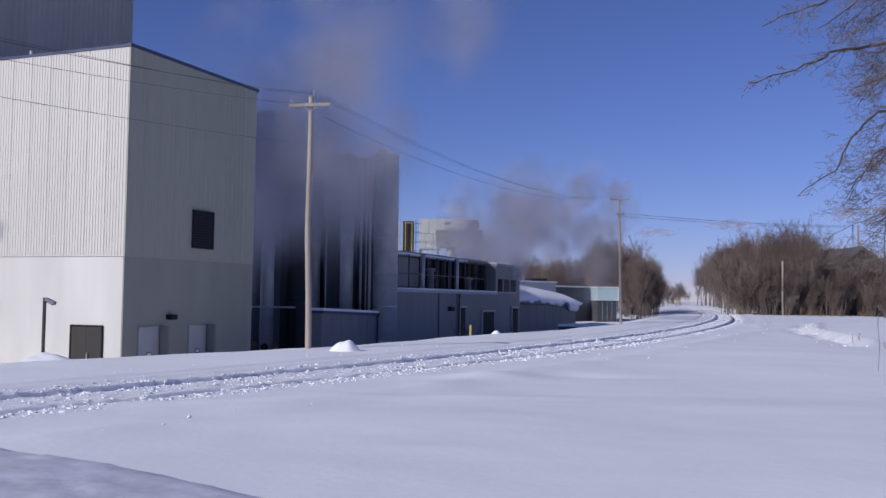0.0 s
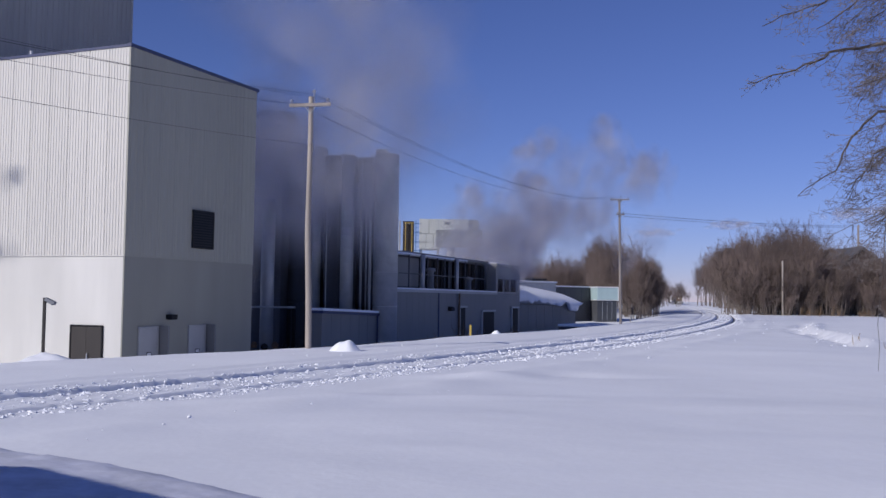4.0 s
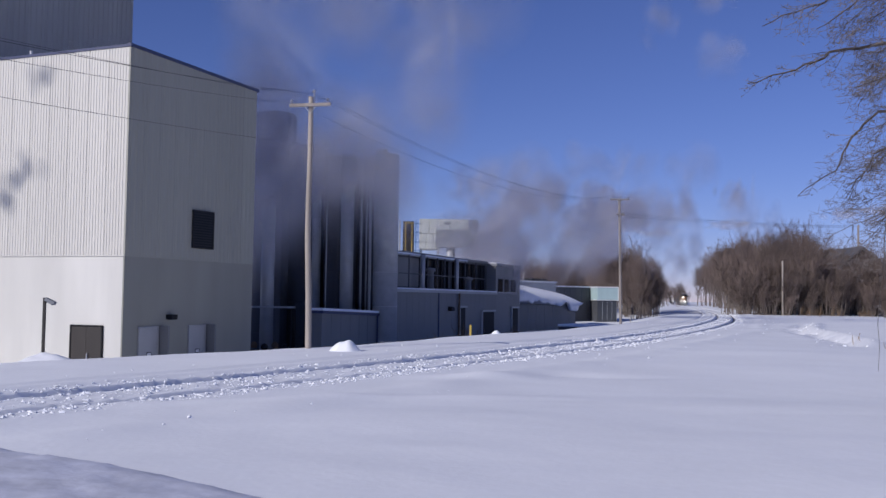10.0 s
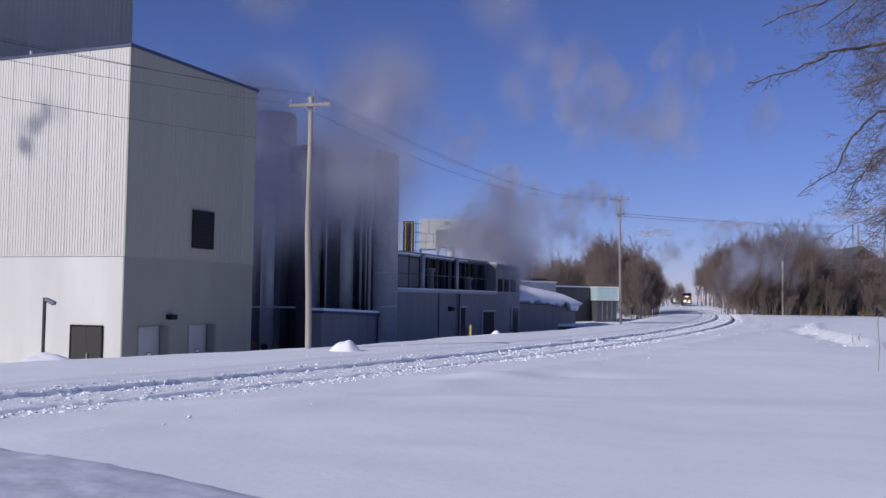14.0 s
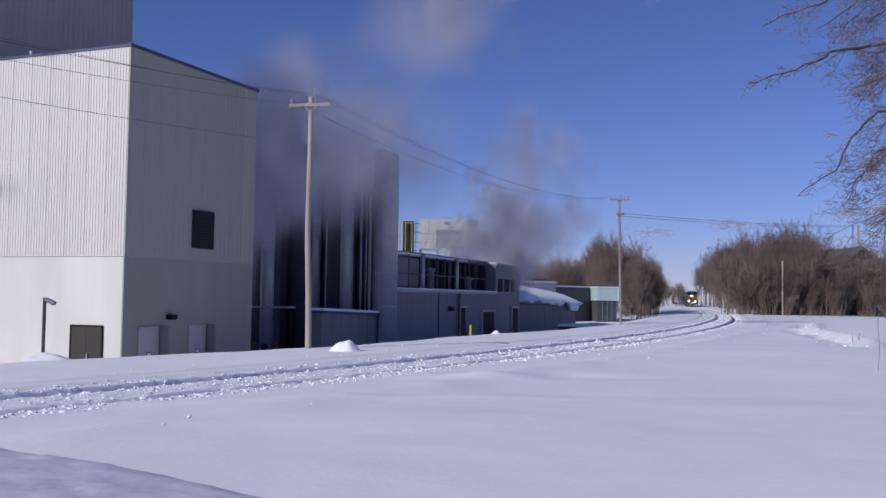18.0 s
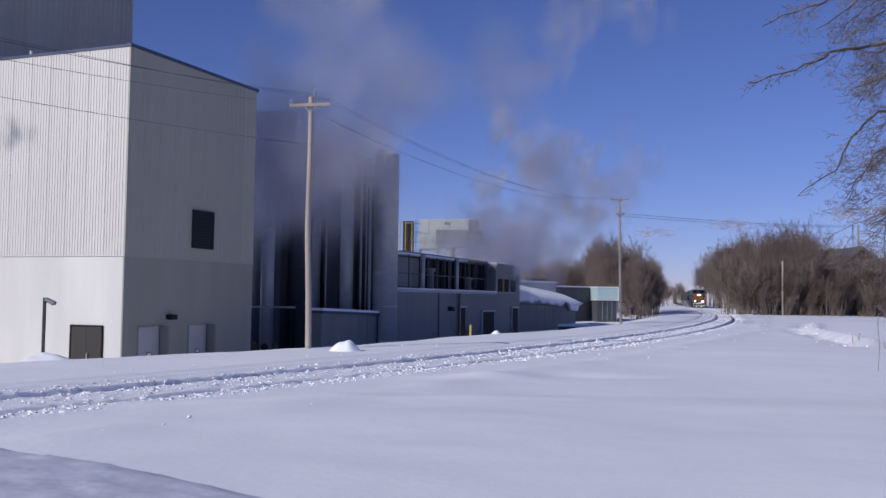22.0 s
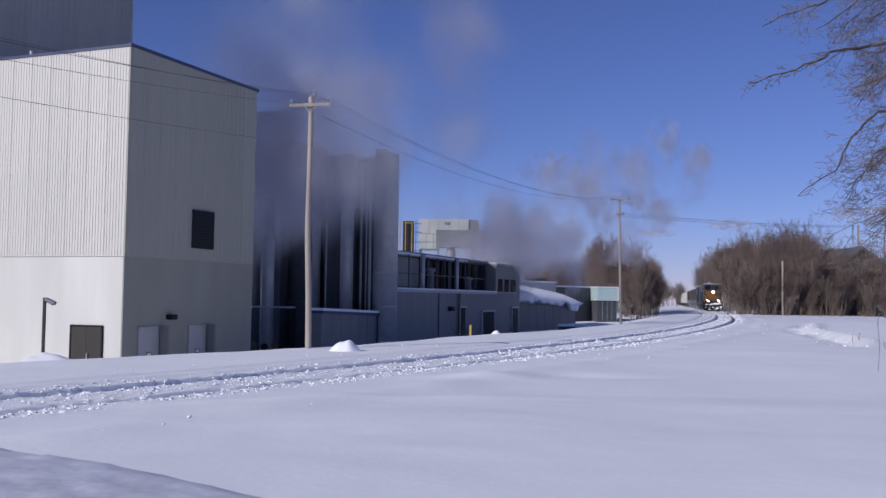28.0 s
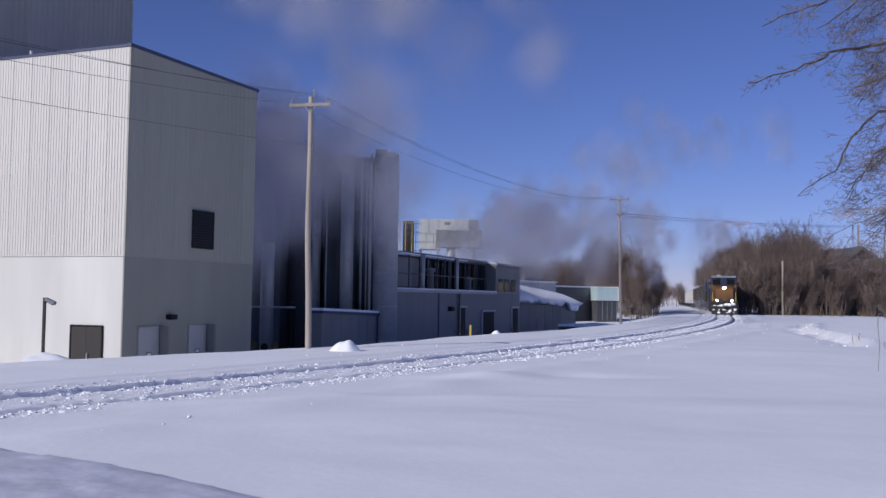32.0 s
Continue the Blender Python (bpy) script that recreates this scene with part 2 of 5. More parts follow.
def ground_z(x, y):
    x, y = np.asarray(x, float), np.asarray(y, float)
    c = x - track_x(y)
    d = c / np.sqrt(1 + track_slope(y) ** 2)         # to the right of the line
    far = step(70, 130, y)
    # the bank on the plant's side falls to its yard
    low = -1.9 * (1 - far) - 0.45 * far
    rim = -5.2 - 2.6 * (1 - step(18, 32, y))
    z = low * step(0.0, -6.3, d - rim)
    z = z + 0.16 * N1(x / 9, y / 9) * step(1.5, 5, np.abs(d)) + 0.05 * N2(x / 2.6, y / 2.6) * step(1.2, 3, np.abs(d))
    z = z + 0.012 * N3(x / 0.45, y / 0.45)
    # low drifts over the open field
    z = z + 0.10 * np.maximum(0, N4(x / 4.2 + 7, y / 2.0)) * step(3, 6, d) * (1 - step(60, 90, y))
    # a long drift and its hollow across the field
    z = z + 0.09 * np.exp(-((x - 0.8) / 1.0) ** 2 - ((y - 18.4) / 0.5) ** 2) - 0.07 * np.exp(-((x - 3.0) / 1.5) ** 2 - ((y - 19.6) / 0.45) ** 2)
    z = z + 0.05 * np.exp(-((y - 14.5 - 0.35 * x - 0.4 * N1(x / 2, y * 0)) / 0.35) ** 2) * step(-6, -3, x) * (1 - step(0, 3, x))
    # ploughed line: a shallow trough, ruts at the rails, ridges of thrown snow
    z = z - 0.19 * step(-1.02, -0.9, d) + 0.16 * step(-0.72, -0.6, d) - 0.16 * step(0.54, 0.66, d) + 0.19 * step(0.84, 1.1, d)
    z = z + (0.02 * N2(x / 0.5, y / 0.5) + 0.055 * N3(x / 0.11, y / 0.13)) * np.exp(-(np.maximum(0, np.abs(d) - 0.9) / 0.5) ** 2)
    z = z + 0.05 * np.exp(-((d + 1.5) / 0.22) ** 2) - 0.09 * step(-2.7, -2.45, d) * (1 - step(-2.4, -2.2, d))
    z = z + 0.05 * np.exp(-((d - 3.2 - 0.5 * N1(y / 5, 0 * y)) / 0.5) ** 2) * (1 + 2 * N2(x / 1.5, y / 1.5))
    # trampled path to the tree line
    px = 14.5 + (y - 35.4) * 0.323 + 0.5 * np.sin(y / 5)
    tr = np.exp(-((x - px) / 0.55) ** 2) * step(33, 37, y) * (1 - step(66, 72, y))
    z = z - 0.2 * tr + 0.42 * tr * N3(x / 0.45, y / 0.6) + 0.2 * np.exp(-((x - px - 1.0) / 0.45) ** 2) * step(33, 37, y) * (1 - step(66, 72, y))
    return z


def build_ground():
    ys = [-60.0, -30, -15, -8, -4, -1, 1, 3]
    y = 4.5
    while y < 900:
        ys.append(y)
        y += max(0.085, 0.0085 * y)
    ys += [1000, 1300, 2000, 3500]
    half = [0.0]
    while half[-1] < 3000:
        h = half[-1]
        half.append(h + (0.065 if h < 2.6 else 0.22 if h < 14 else 0.6 if h < 34 else h * 0.12))
    cs = np.array([-h for h in half[:0:-1]] + half)
    ys = np.array(ys)
    Y = np.repeat(ys[:, None], len(cs), 1)
    X = track_x(np.maximum(Y, -12)) + cs[None, :]
    Z = ground_z(X, np.maximum(Y, -12))
    Z = np.where(np.abs(cs)[None, :] > 300, np.minimum(Z, -0.45 * (cs[None, :] < 0)), Z)
    nv, nc = Z.shape
    verts = np.stack([X, Y, Z], -1).reshape(-1, 3)
    i = (np.arange(nv - 1)[:, None] * nc + np.arange(nc - 1)[None, :]).reshape(-1)
    faces = np.stack([i, i + 1, i + nc + 1, i + nc], -1)
    ob = mesh_object("ground", verts.tolist(), faces.tolist(), SNOW, smooth=True)
    tagged(ob, "snow-covered field with a ploughed railway line through it", "ground", kind="structure")


build_ground()


def build_rails():
    track = thing("railway_track", pose(0, 0, 0), "railway track, its rails half buried in crusted snow", "track", kind="structure")
    ys = np.concatenate([np.arange(6, 130, 1.5), np.arange(130, 900, 10)])
    for side in (-1, 1):
        s = track_slope(ys)
        k = np.sqrt(1 + s * s)
        rx, ry = track_x(ys) + side * 0.7525 / k, ys - side * 0.7525 * s / k
        prof = ((-0.07, -0.28), (0.07, -0.28), (0.02, -0.25), (0.02, -0.17), (0.036, -0.16), (0.036, -0.125), (-0.036, -0.125), (-0.036, -0.16), (-0.02, -0.17), (-0.02, -0.25))
        verts, faces = [], []
        for a, b, kk, ss in zip(rx, ry, k, s):
            verts += [(a + u / kk, b - u * ss / kk, w) for u, w in prof]
        n = len(prof)
        for i in range(len(ys) - 1):
            faces += [(i * n + j, i * n + (j + 1) % n, (i + 1) * n + (j + 1) % n, (i + 1) * n + j) for j in range(n)]
        mesh_object("rail", verts, faces, RAIL, track, "worn steel rail in a snow rut")


build_rails()


def chunk_field(name, spots, mat, label, category):
    """Many small broken lumps as one mesh: spots of (x, y, z, size)."""
    rng = random.Random(9)
    bm = bmesh.new()
    bmesh.ops.create_icosphere(bm, subdivisions=1, radius=1)
    base = [v.co.copy() for v in bm.verts]
    tris = [[v.index for v in f.verts] for f in bm.faces]
    bm.free()
    verts, faces = [], []
    for x, y, z, s in spots:
        i = len(verts)
        q = Euler((rng.uniform(0, 6), rng.uniform(0, 6), rng.uniform(0, 6))).to_matrix()
        sx, sy, sz = s * rng.uniform(0.7, 1.4), s * rng.uniform(0.7, 1.4), s * rng.uniform(0.35, 0.9)
        for p in base:
            p = (q @ p) * rng.uniform(0.6, 1.3)
            verts.append((x + p.x * sx, y + p.y * sy, z + p.z * sz))
        faces += [[i + k for k in f] for f in tris]
    ob = mesh_object(name, verts, faces, mat)
    return tagged(ob, label, category, kind="stuff")


def thrown_snow():
    rng = random.Random(21)
    spots = []
    for k in range(17000):
        y = 8.5 + 105 * rng.random() ** 1.9
        line = rng.choice((-1.2, -1.05, -0.5, -0.4, -0.25, 0.0, 0.2, 0.4, 0.95, 1.15, 1.2, 1.3, 1.5))
        d = line + rng.gauss(0, 0.09)
        if rng.random() < 0.025:
            d = rng.uniform(-5, 4)
        # the lumps gather in clumps along the line
        if N2(y / 1.3, line * 9.0) < rng.uniform(-0.45, 0.05):
            continue
        s = float(track_slope(y))
        k2 = math.sqrt(1 + s * s)
        x, yy = float(track_x(y)) + d / k2, y - d * s / k2
        size = 0.009 + 0.03 * rng.random() ** 3 * min(1.15, 0.7 + y / 60)
        spots.append((x, yy, float(ground_z(x, yy)) + size * 0.3, size))
    for k in range(110):
        y = rng.uniform(34, 70)
        x = 14.5 + (y - 35.4) * 0.323 + 0.5 * math.sin(y / 5) + rng.gauss(0.3, 0.6)
        size = 0.015 + 0.045 * rng.random() ** 2.5
        spots.append((x, y, float(ground_z(x, y)) + size * 0.3, size))
    chunk_field("snow_clods", spots, SNOW, "white clods of snow thrown up beside the rails", "snow")


thrown_snow()


def mound(name, x, y, rx, ry, h, seed, mat, label):
    """A heap of snow with a soft, uneven outline."""
    verts, faces, n, rings = [], [], 36, 12
    for i in range(rings + 1):
        for k in range(n):
            a = 2 * math.pi * k / n
            u = i / rings
            w = 1 + 0.22 * noise.noise((math.cos(a) * 1.3 + seed, math.sin(a) * 1.3, 0))
            px, py = x + rx * u * w * math.cos(a), y + ry * u * w * math.sin(a)
            top = h * (1 - u * u) ** 1.1 * (1 + 0.3 * noise.noise((px * 1.8, py * 1.8, seed)) + 0.2 * noise.noise((px * 4.5, py * 4.5, seed)))
            verts.append((px, py, float(ground_z(px, py)) - 0.05 + top))
    for i in range(rings):
        for k in range(n):
            faces.append((i * n + k, i * n + (k + 1) % n, (i + 1) * n + (k + 1) % n, (i + 1) * n + k))
    return tagged(mesh_object(name, verts, faces, mat, smooth=True), label, "snow")


mound("snow_mound", -2.70, 27.0, 0.46, 0.40, 0.36, 2.0, SNOW, "rounded mound of shovelled snow on the bank")
mound("snow_mound", 2.29, 41.0, 0.26, 0.25, 0.22, 5.0, SNOW, "small mound of shovelled snow on the bank")
mound("snow_mound", -9.35, 22.6, 0.85, 0.6, 0.2, 9.0, SNOW, "low drift of snow below the yard lamp")


def roadside_bank():
    """The ploughed bank by the road: its back falls away towards the field."""
    a, e = Vector((-4.24, 9.34)), Vector((2.83, -2.14)).normalized()
    side = Vector((-e.y, e.x)) * -1
    verts, faces, n, m = [], [], 90, 34
    for i in range(n + 1):
        for k in range(m + 1):
            p = a + e * (-6 + 13 * i / n) + side * (0.0 + 3.4 * k / m)
            w = 3.4 * k / m
            h = 0.02 + 0.20 * (1 - math.exp(-w / 0.9)) + 0.035 * noise.noise((p.x * 0.9, p.y * 0.9, 3)) * min(1, w) + 0.028 * noise.noise((p.x * 5, p.y * 5, 1)) * min(1, w * 3)
            fade = min(1, max(0, (7.0 - (-6 + 13 * i / n)) / 4.2))
            verts.append((p.x, p.y, float(ground_z(p.x, p.y)) - 0.03 + h * fade + 0.03 * min(1, w * 4)))
    for i in range(n):
        for k in range(m):
            q = i * (m + 1) + k
            faces.append((q, q + m + 1, q + m + 2, q + 1))
    ob = mesh_object("roadside_snow_bank", verts, faces, DIRTY_SNOW, smooth=True)
    tagged(ob, "grey crusted snow bank at the roadside", "snow bank", kind="structure")


roadside_bank()

# ------------------------------------------------------------------ the tall plant block
HD = 22.4                                   # the plant's walls run this many degrees to the right of straight ahead
ALONG = 90 - HD
YARD = -1.9


def ribbed_panel(width, height, parent, mat, ribs, depth=0.035, name="panel"):
    """A wall sheet in the x-z plane, its face towards -y, with trapezoid ribs."""
    prof = [(0, 0)]
    p = width / ribs
    for k in range(ribs):
        x = k * p
        prof += [(x + p * 0.30, 0), (x + p * 0.42, -depth), (x + p * 0.72, -depth), (x + p * 0.84, 0)]
    prof.append((width - 0.012, 0))
    verts = [(x, y, 0) for x, y in prof] + [(x, y, height) for x, y in prof]
    n = len(prof)
    faces = [(i, i + 1, n + i + 1, n + i) for i in range(n - 1)]
    b = len(verts)
    verts += [(prof[0][0], 0.03, 0), (prof[-1][0], 0.03, 0), (prof[-1][0], 0.03, height), (prof[0][0], 0.03, height)]
    faces += [(0, n, b + 3, b), (n - 1, b + 1, b + 2, 2 * n - 1), (b, b + 3, b + 2, b + 1)]
    return mesh_object(name, verts, faces, mat, parent)


def tall_block():
    b = thing("plant_block", pose(-11.6, 35, YARD, 0, 0, ALONG), "tall cream metal-clad plant block on a painted base", "building")
    L, W, HT, SEAM = 8.28, 16.0, 12.5, 4.79
    core = part("wall", box((0.06, 0.06, -0.5), (L - 0.06, W, HT - 0.1)), WALL_BASE, b)
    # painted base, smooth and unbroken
    # the slab away from the sun takes the darkened copy
    part("base_slab", box((0, 0, -0.5), (L, 0.06, SEAM), 0.008), SHADED_BASE, b)
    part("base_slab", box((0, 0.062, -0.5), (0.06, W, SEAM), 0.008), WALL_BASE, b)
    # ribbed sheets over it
    # these sheets, their flashing and corner trim carry painted-in shade
    first = ribbed_panel(L / 9, HT - SEAM, b, SHADED_PANEL, 3, 0.02)
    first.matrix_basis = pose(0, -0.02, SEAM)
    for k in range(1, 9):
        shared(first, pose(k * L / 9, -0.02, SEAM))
    first = ribbed_panel(W / 17, HT - SEAM, b, PANEL, 7, 0.018)
    first.matrix_basis = pose(-0.02, W / 17, SEAM, 0, 0, -90)
    for k in range(2, 18):
        shared(first, pose(-0.02, k * W / 17, SEAM, 0, 0, -90))
    part("seam_flashing", box((-0.03, -0.03, SEAM - 0.02), (L, -0.02, SEAM + 0.01)), SHADED_PANEL, b)
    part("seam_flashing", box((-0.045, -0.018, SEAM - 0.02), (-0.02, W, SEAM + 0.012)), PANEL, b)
    part("corner_trim", box((-0.05, -0.05, SEAM + 0.02), (0.02, 0.02, HT - 0.02), 0.01), SHADED_PANEL, b)
    part("roof_edge", box((-0.07, -0.07, HT), (L + 0.1, 0.12, HT + 0.13), 0.01), BLUE_TRIM, b, "dark blue roof edge")
    part("roof_edge", box((-0.06, 0.125, HT), (0.12, W, HT + 0.11), 0.01), BLUE_TRIM, b, "dark blue roof edge")
    part("roof", box((0.13, 0.13, HT - 0.1), (L, W, HT + 0.04)), SNOW, b, "snow-covered flat roof")
    # louvre window high on the shaded side
    w = part("window", box((3.88, -0.10, 5.33), (5.17, -0.06, 6.76)), GLASS, b, "dark louvred window")
    for q in (((3.82, -0.12, 5.27), (3.89, -0.05, 6.82)), ((5.16, -0.12, 5.27), (5.23, -0.05, 6.82)),
              ((3.895, -0.12, 5.27), (5.155, -0.05, 5.335)), ((3.895, -0.12, 6.755), (5.155, -0.05, 6.82))):
        part("window_frame", box(*q, 0.008), BLACK, w)
    for k in range(13):
        part("slat", box((3.9, -0.115, 5.38 + k * 0.106), (5.15, -0.098, 5.43 + k * 0.106)), BLACK, w)
    # two white doors with side fins and a lamp between
    for x0 in (0.90, 3.86):
        d = part("door", box((x0, -0.05, 0.02), (x0 + 0.98, -0.004, 2.11), 0.01), DOOR_PALE, b, "pale grey metal service door")
        for q in (((x0 - 0.07, -0.07, 0), (x0 - 0.002, 0.0, 2.18)), ((x0 + 0.982, -0.07, 0), (x0 + 1.05, 0, 2.18)), ((x0 + 0.0, -0.07, 2.114), (x0 + 0.98, 0, 2.18))):
            part("door_frame", box(*q, 0.01), DOOR_PALE, d)
        part("handle", box((x0 + 0.86, -0.12, 0.95), (x0 + 0.91, -0.055, 1.15), 0.01), STEEL, d, "steel handle")
        part("sign", box((x0 + 0.38, -0.062, 1.05), (x0 + 0.66, -0.054, 1.22)), BLACK, d, "small dark framed notice")
        part("notice", box((x0 + 0.41, -0.066, 1.08), (x0 + 0.63, -0.0625, 1.19)), DOOR_WHITE, d)
        part("fin", box((x0 + 1.15, -0.42, 0), (x0 + 1.25, -0.002, 2.2), 0.01), GREY_CLAD, b, "grey wind fin beside the door")
    lamp = part("wall_lamp", prism([(2.42, 2.44), (2.78, 2.44), (2.78, 2.62), (2.42, 2.62)], -0.28, -0.002), BLACK, b, "black wall lamp")
    part("lens", box((2.45, -0.27, 2.425), (2.75, -0.03, 2.438)), GLASS, lamp)
    # brown double door on the sunlit side
    d = part("door", box((-0.05, 0.93, 0.02), (-0.004, 1.628, 2.16), 0.004), DOOR_BROWN, b, "dark brown double door")
    part("door_leaf", box((-0.05, 1.632, 0.02), (-0.004, 2.33, 2.16), 0.004), DOOR_BROWN, d)
    for q in (((-0.07, 0.86, 0), (0, 0.928, 2.23)), ((-0.07, 2.332, 0), (0, 2.40, 2.23)), ((-0.07, 0.93, 2.164), (0, 2.33, 2.23))):
        part("door_frame", box(*q, 0.01), BLACK, d)
    part("handle", box((-0.12, 1.50, 0.98), (-0.055, 1.55, 1.2), 0.01), STEEL, d)
    part("roof_light", tube((0.25, 5.1, HT + 0.14), (0.25, 5.1, HT + 0.34), 0.05), DOOR_WHITE, b, "small white roof lamp")
    # the higher tower that stands behind on the same roof
    t = thing("tower_block", pose(-16.5, 50, YARD, 0, 0, ALONG), "high grey metal-clad tower above the plant roof", "building")
    part("wall", box((-14, 0.06, -0.4), (0, 9, 23)), TOWER, t)
    first = ribbed_panel(1.0, 11.5, t, TOWER, 3, 0.04)
    first.matrix_basis = pose(-14, 0.02, 11.5)
    for k in range(1, 14):
        shared(first, pose(-14 + k, 0.02, 11.5))
    part("roof_edge", box((-14.1, -0.08, 23), (0.1, 9.1, 23.2)), BLUE_TRIM, t)


tall_block()


def lamp_post():
    p = thing("yard_lamp", pose(-12.14, 29.4, float(ground_z(-12.14, 29.4)) - 0.05), "dark yard lamp with a tilted grey head", "lamp post")
    top = 1.4 - float(ground_z(-12.14, 29.4))
    part("post", box((-0.042, -0.042, 0), (0.042, 0.042, top), 0.008), DOOR_BROWN, p)
    part("base", lathe([(0.0, 0), (0.22, 0), (0.22, 0.5), (0.0, 0.5)], 16), WALL_BASE, p, "concrete footing")
    h = part("lamp_head", box((-0.02, -0.10, -0.05), (0.31, 0.10, 0.055), 0.02), GREY_UNIT, p, "grey lamp head")
    h.matrix_basis = pose(0.045, 0, top - 0.05, 0, 26, 0)
    part("lens", box((0.02, -0.085, -0.062), (0.28, 0.085, -0.051)), GLASS, h)


lamp_post()


# ------------------------------------------------------------------ steel silos
def silo(x, y, r, top, label, mat, bands=5):
    s = thing("silo", pose(x, y, YARD), label, "silo", "steel silos")
    h = top - YARD
    part("shell", lathe([(0, 0.0), (r, 0.0), (r, h - 0.12), (r * 0.985, h - 0.08), (r * 0.98, h - 0.06)], 56), mat, s, smooth=True)
    dome = [(r * 1.0, h - 0.06), (r * 0.93, h + 0.05 * r), (r * 0.75, h + 0.10 * r), (r * 0.45, h + 0.14 * r), (0, h + 0.16 * r)]
    part("dome", lathe(dome, 56), mat, s, smooth=True)
    for k in range(bands):
        z = h * (k + 0.5) / bands
        part("weld_band", lathe([(r, z - 0.03), (r + 0.012, z - 0.02), (r + 0.012, z + 0.02), (r, z + 0.03)], 56), mat, s)
    return s, h


def silos():
    """Pale risers and silos stand before darker ones; each x below is where it shows between the block and the low buildings."""
    s, h = silo(-10.3, 58.0, 1.3, 12.45, "tall steel silo close behind the block, darkened for shade", DARK_STEEL, 6)
    part("thin_pipe", tube((1.05, -0.95, 0), (1.05, -0.95, h - 0.6), 0.06, n=8), GALV, s)
    s, h = silo(-8.1, 57.2, 1.15, 10.3, "steel silo wrapped in steam, darkened for shade", DARK_STEEL, 6)
    part("riser_pipe", tube((0.72, -1.3, 0), (0.72, -1.3, h - 0.2), 0.26, n=18), GALV, s, "pale riser pipe", smooth=True)
    s, h = silo(-6.0, 56.2, 1.0, 9.65, "narrow dark steel silo", DARK_STEEL, 6)
    part("riser_pipe", tube((0.55, -1.75, 0), (0.55, -1.75, h - 0.05), 0.37, n=20), GALV, s, "pale riser pipe", smooth=True)
    part("thin_pipe", tube((-0.62, -1.75, 0), (-0.62, -1.75, h - 2.6), 0.035, n=8), GALV, s)
    part("thin_pipe", tube((0.0, -1.75, 0), (0.0, -1.75, h - 1.2), 0.03, n=8), DARK_STEEL, s)
    s, h = silo(-4.35, 56.6, 0.95, 9.6, "narrow dark steel silo", DARK_STEEL, 6)
    for x, r in ((-0.35, 0.07), (-0.05, 0.05), (0.12, 0.04), (0.85, 0.05)):
        part("thin_pipe", tube((x, -1.6, 0), (x, -1.6, h - 0.4), r, n=10), GALV, s, "pale thin pipe", smooth=True)
    s, h = silo(-3.25, 54.4, 0.70, 9.6, "pale steel silo with a box on top", GALV, 6)
    part("top_box", box((-0.62, -0.5, h + 0.02), (0.05, 0.2, h + 0.26), 0.02), GALV, s)
    part("thin_pipe", tube((-0.82, -0.5, 0), (-0.82, -0.5, h), 0.04, n=8), GALV, s)
    w = thing("silo_backing_wall", pose(-7.2, 61.5, YARD, 0, 0, ALONG), "dark plant wall behind the silos", "wall")
    part("wall", box((-6, 0, 0), (3.4, 0.4, 10.6)), DARK_CLAD, w)
    for k in range(8):
        part("panel", box((-6 + k * 1.18, -0.06, 0), (-4.85 + k * 1.18, -0.004, 10.55), 0.01), DARK_CLAD, w)
    # dark pipe bay under the large silo
    rack = thing("pipe_rack", pose(-9.55, 51.6, YARD, 0, 0, 0), "steel pipe rack between block and silos", "pipe rack")
    part("column", tube((0.15, 0, 0), (0.15, 0, 8.6), 0.36, n=20), GALV, rack, "pale steel column", smooth=True)
    part("column", box((1.5, -0.1, 0), (1.7, 0.1, 2.9), 0.01), BLACK, rack)
    part("column", box((-1.3, -0.1, 0), (-1.1, 0.1, 2.9), 0.01), BLACK, rack)
    part("beam", tube((-1.3, -0.45, 2.80), (1.75, -0.45, 2.80), 0.05), GALV, rack)
    part("beam", tube((-1.3, -0.45, 0.35), (1.75, -0.45, 0.35), 0.06), GALV, rack)
    for k in range(5):
        part("valve", lathe([(0, 0), (0.14, 0), (0.2, 0.15), (0.12, 0.3), (0, 0.34)], 12), WEED if k % 2 else TRUCK, rack).matrix_basis = pose(-0.9 + k * 0.55, -0.7, 0.55 + 0.1 * (k % 2))


silos()


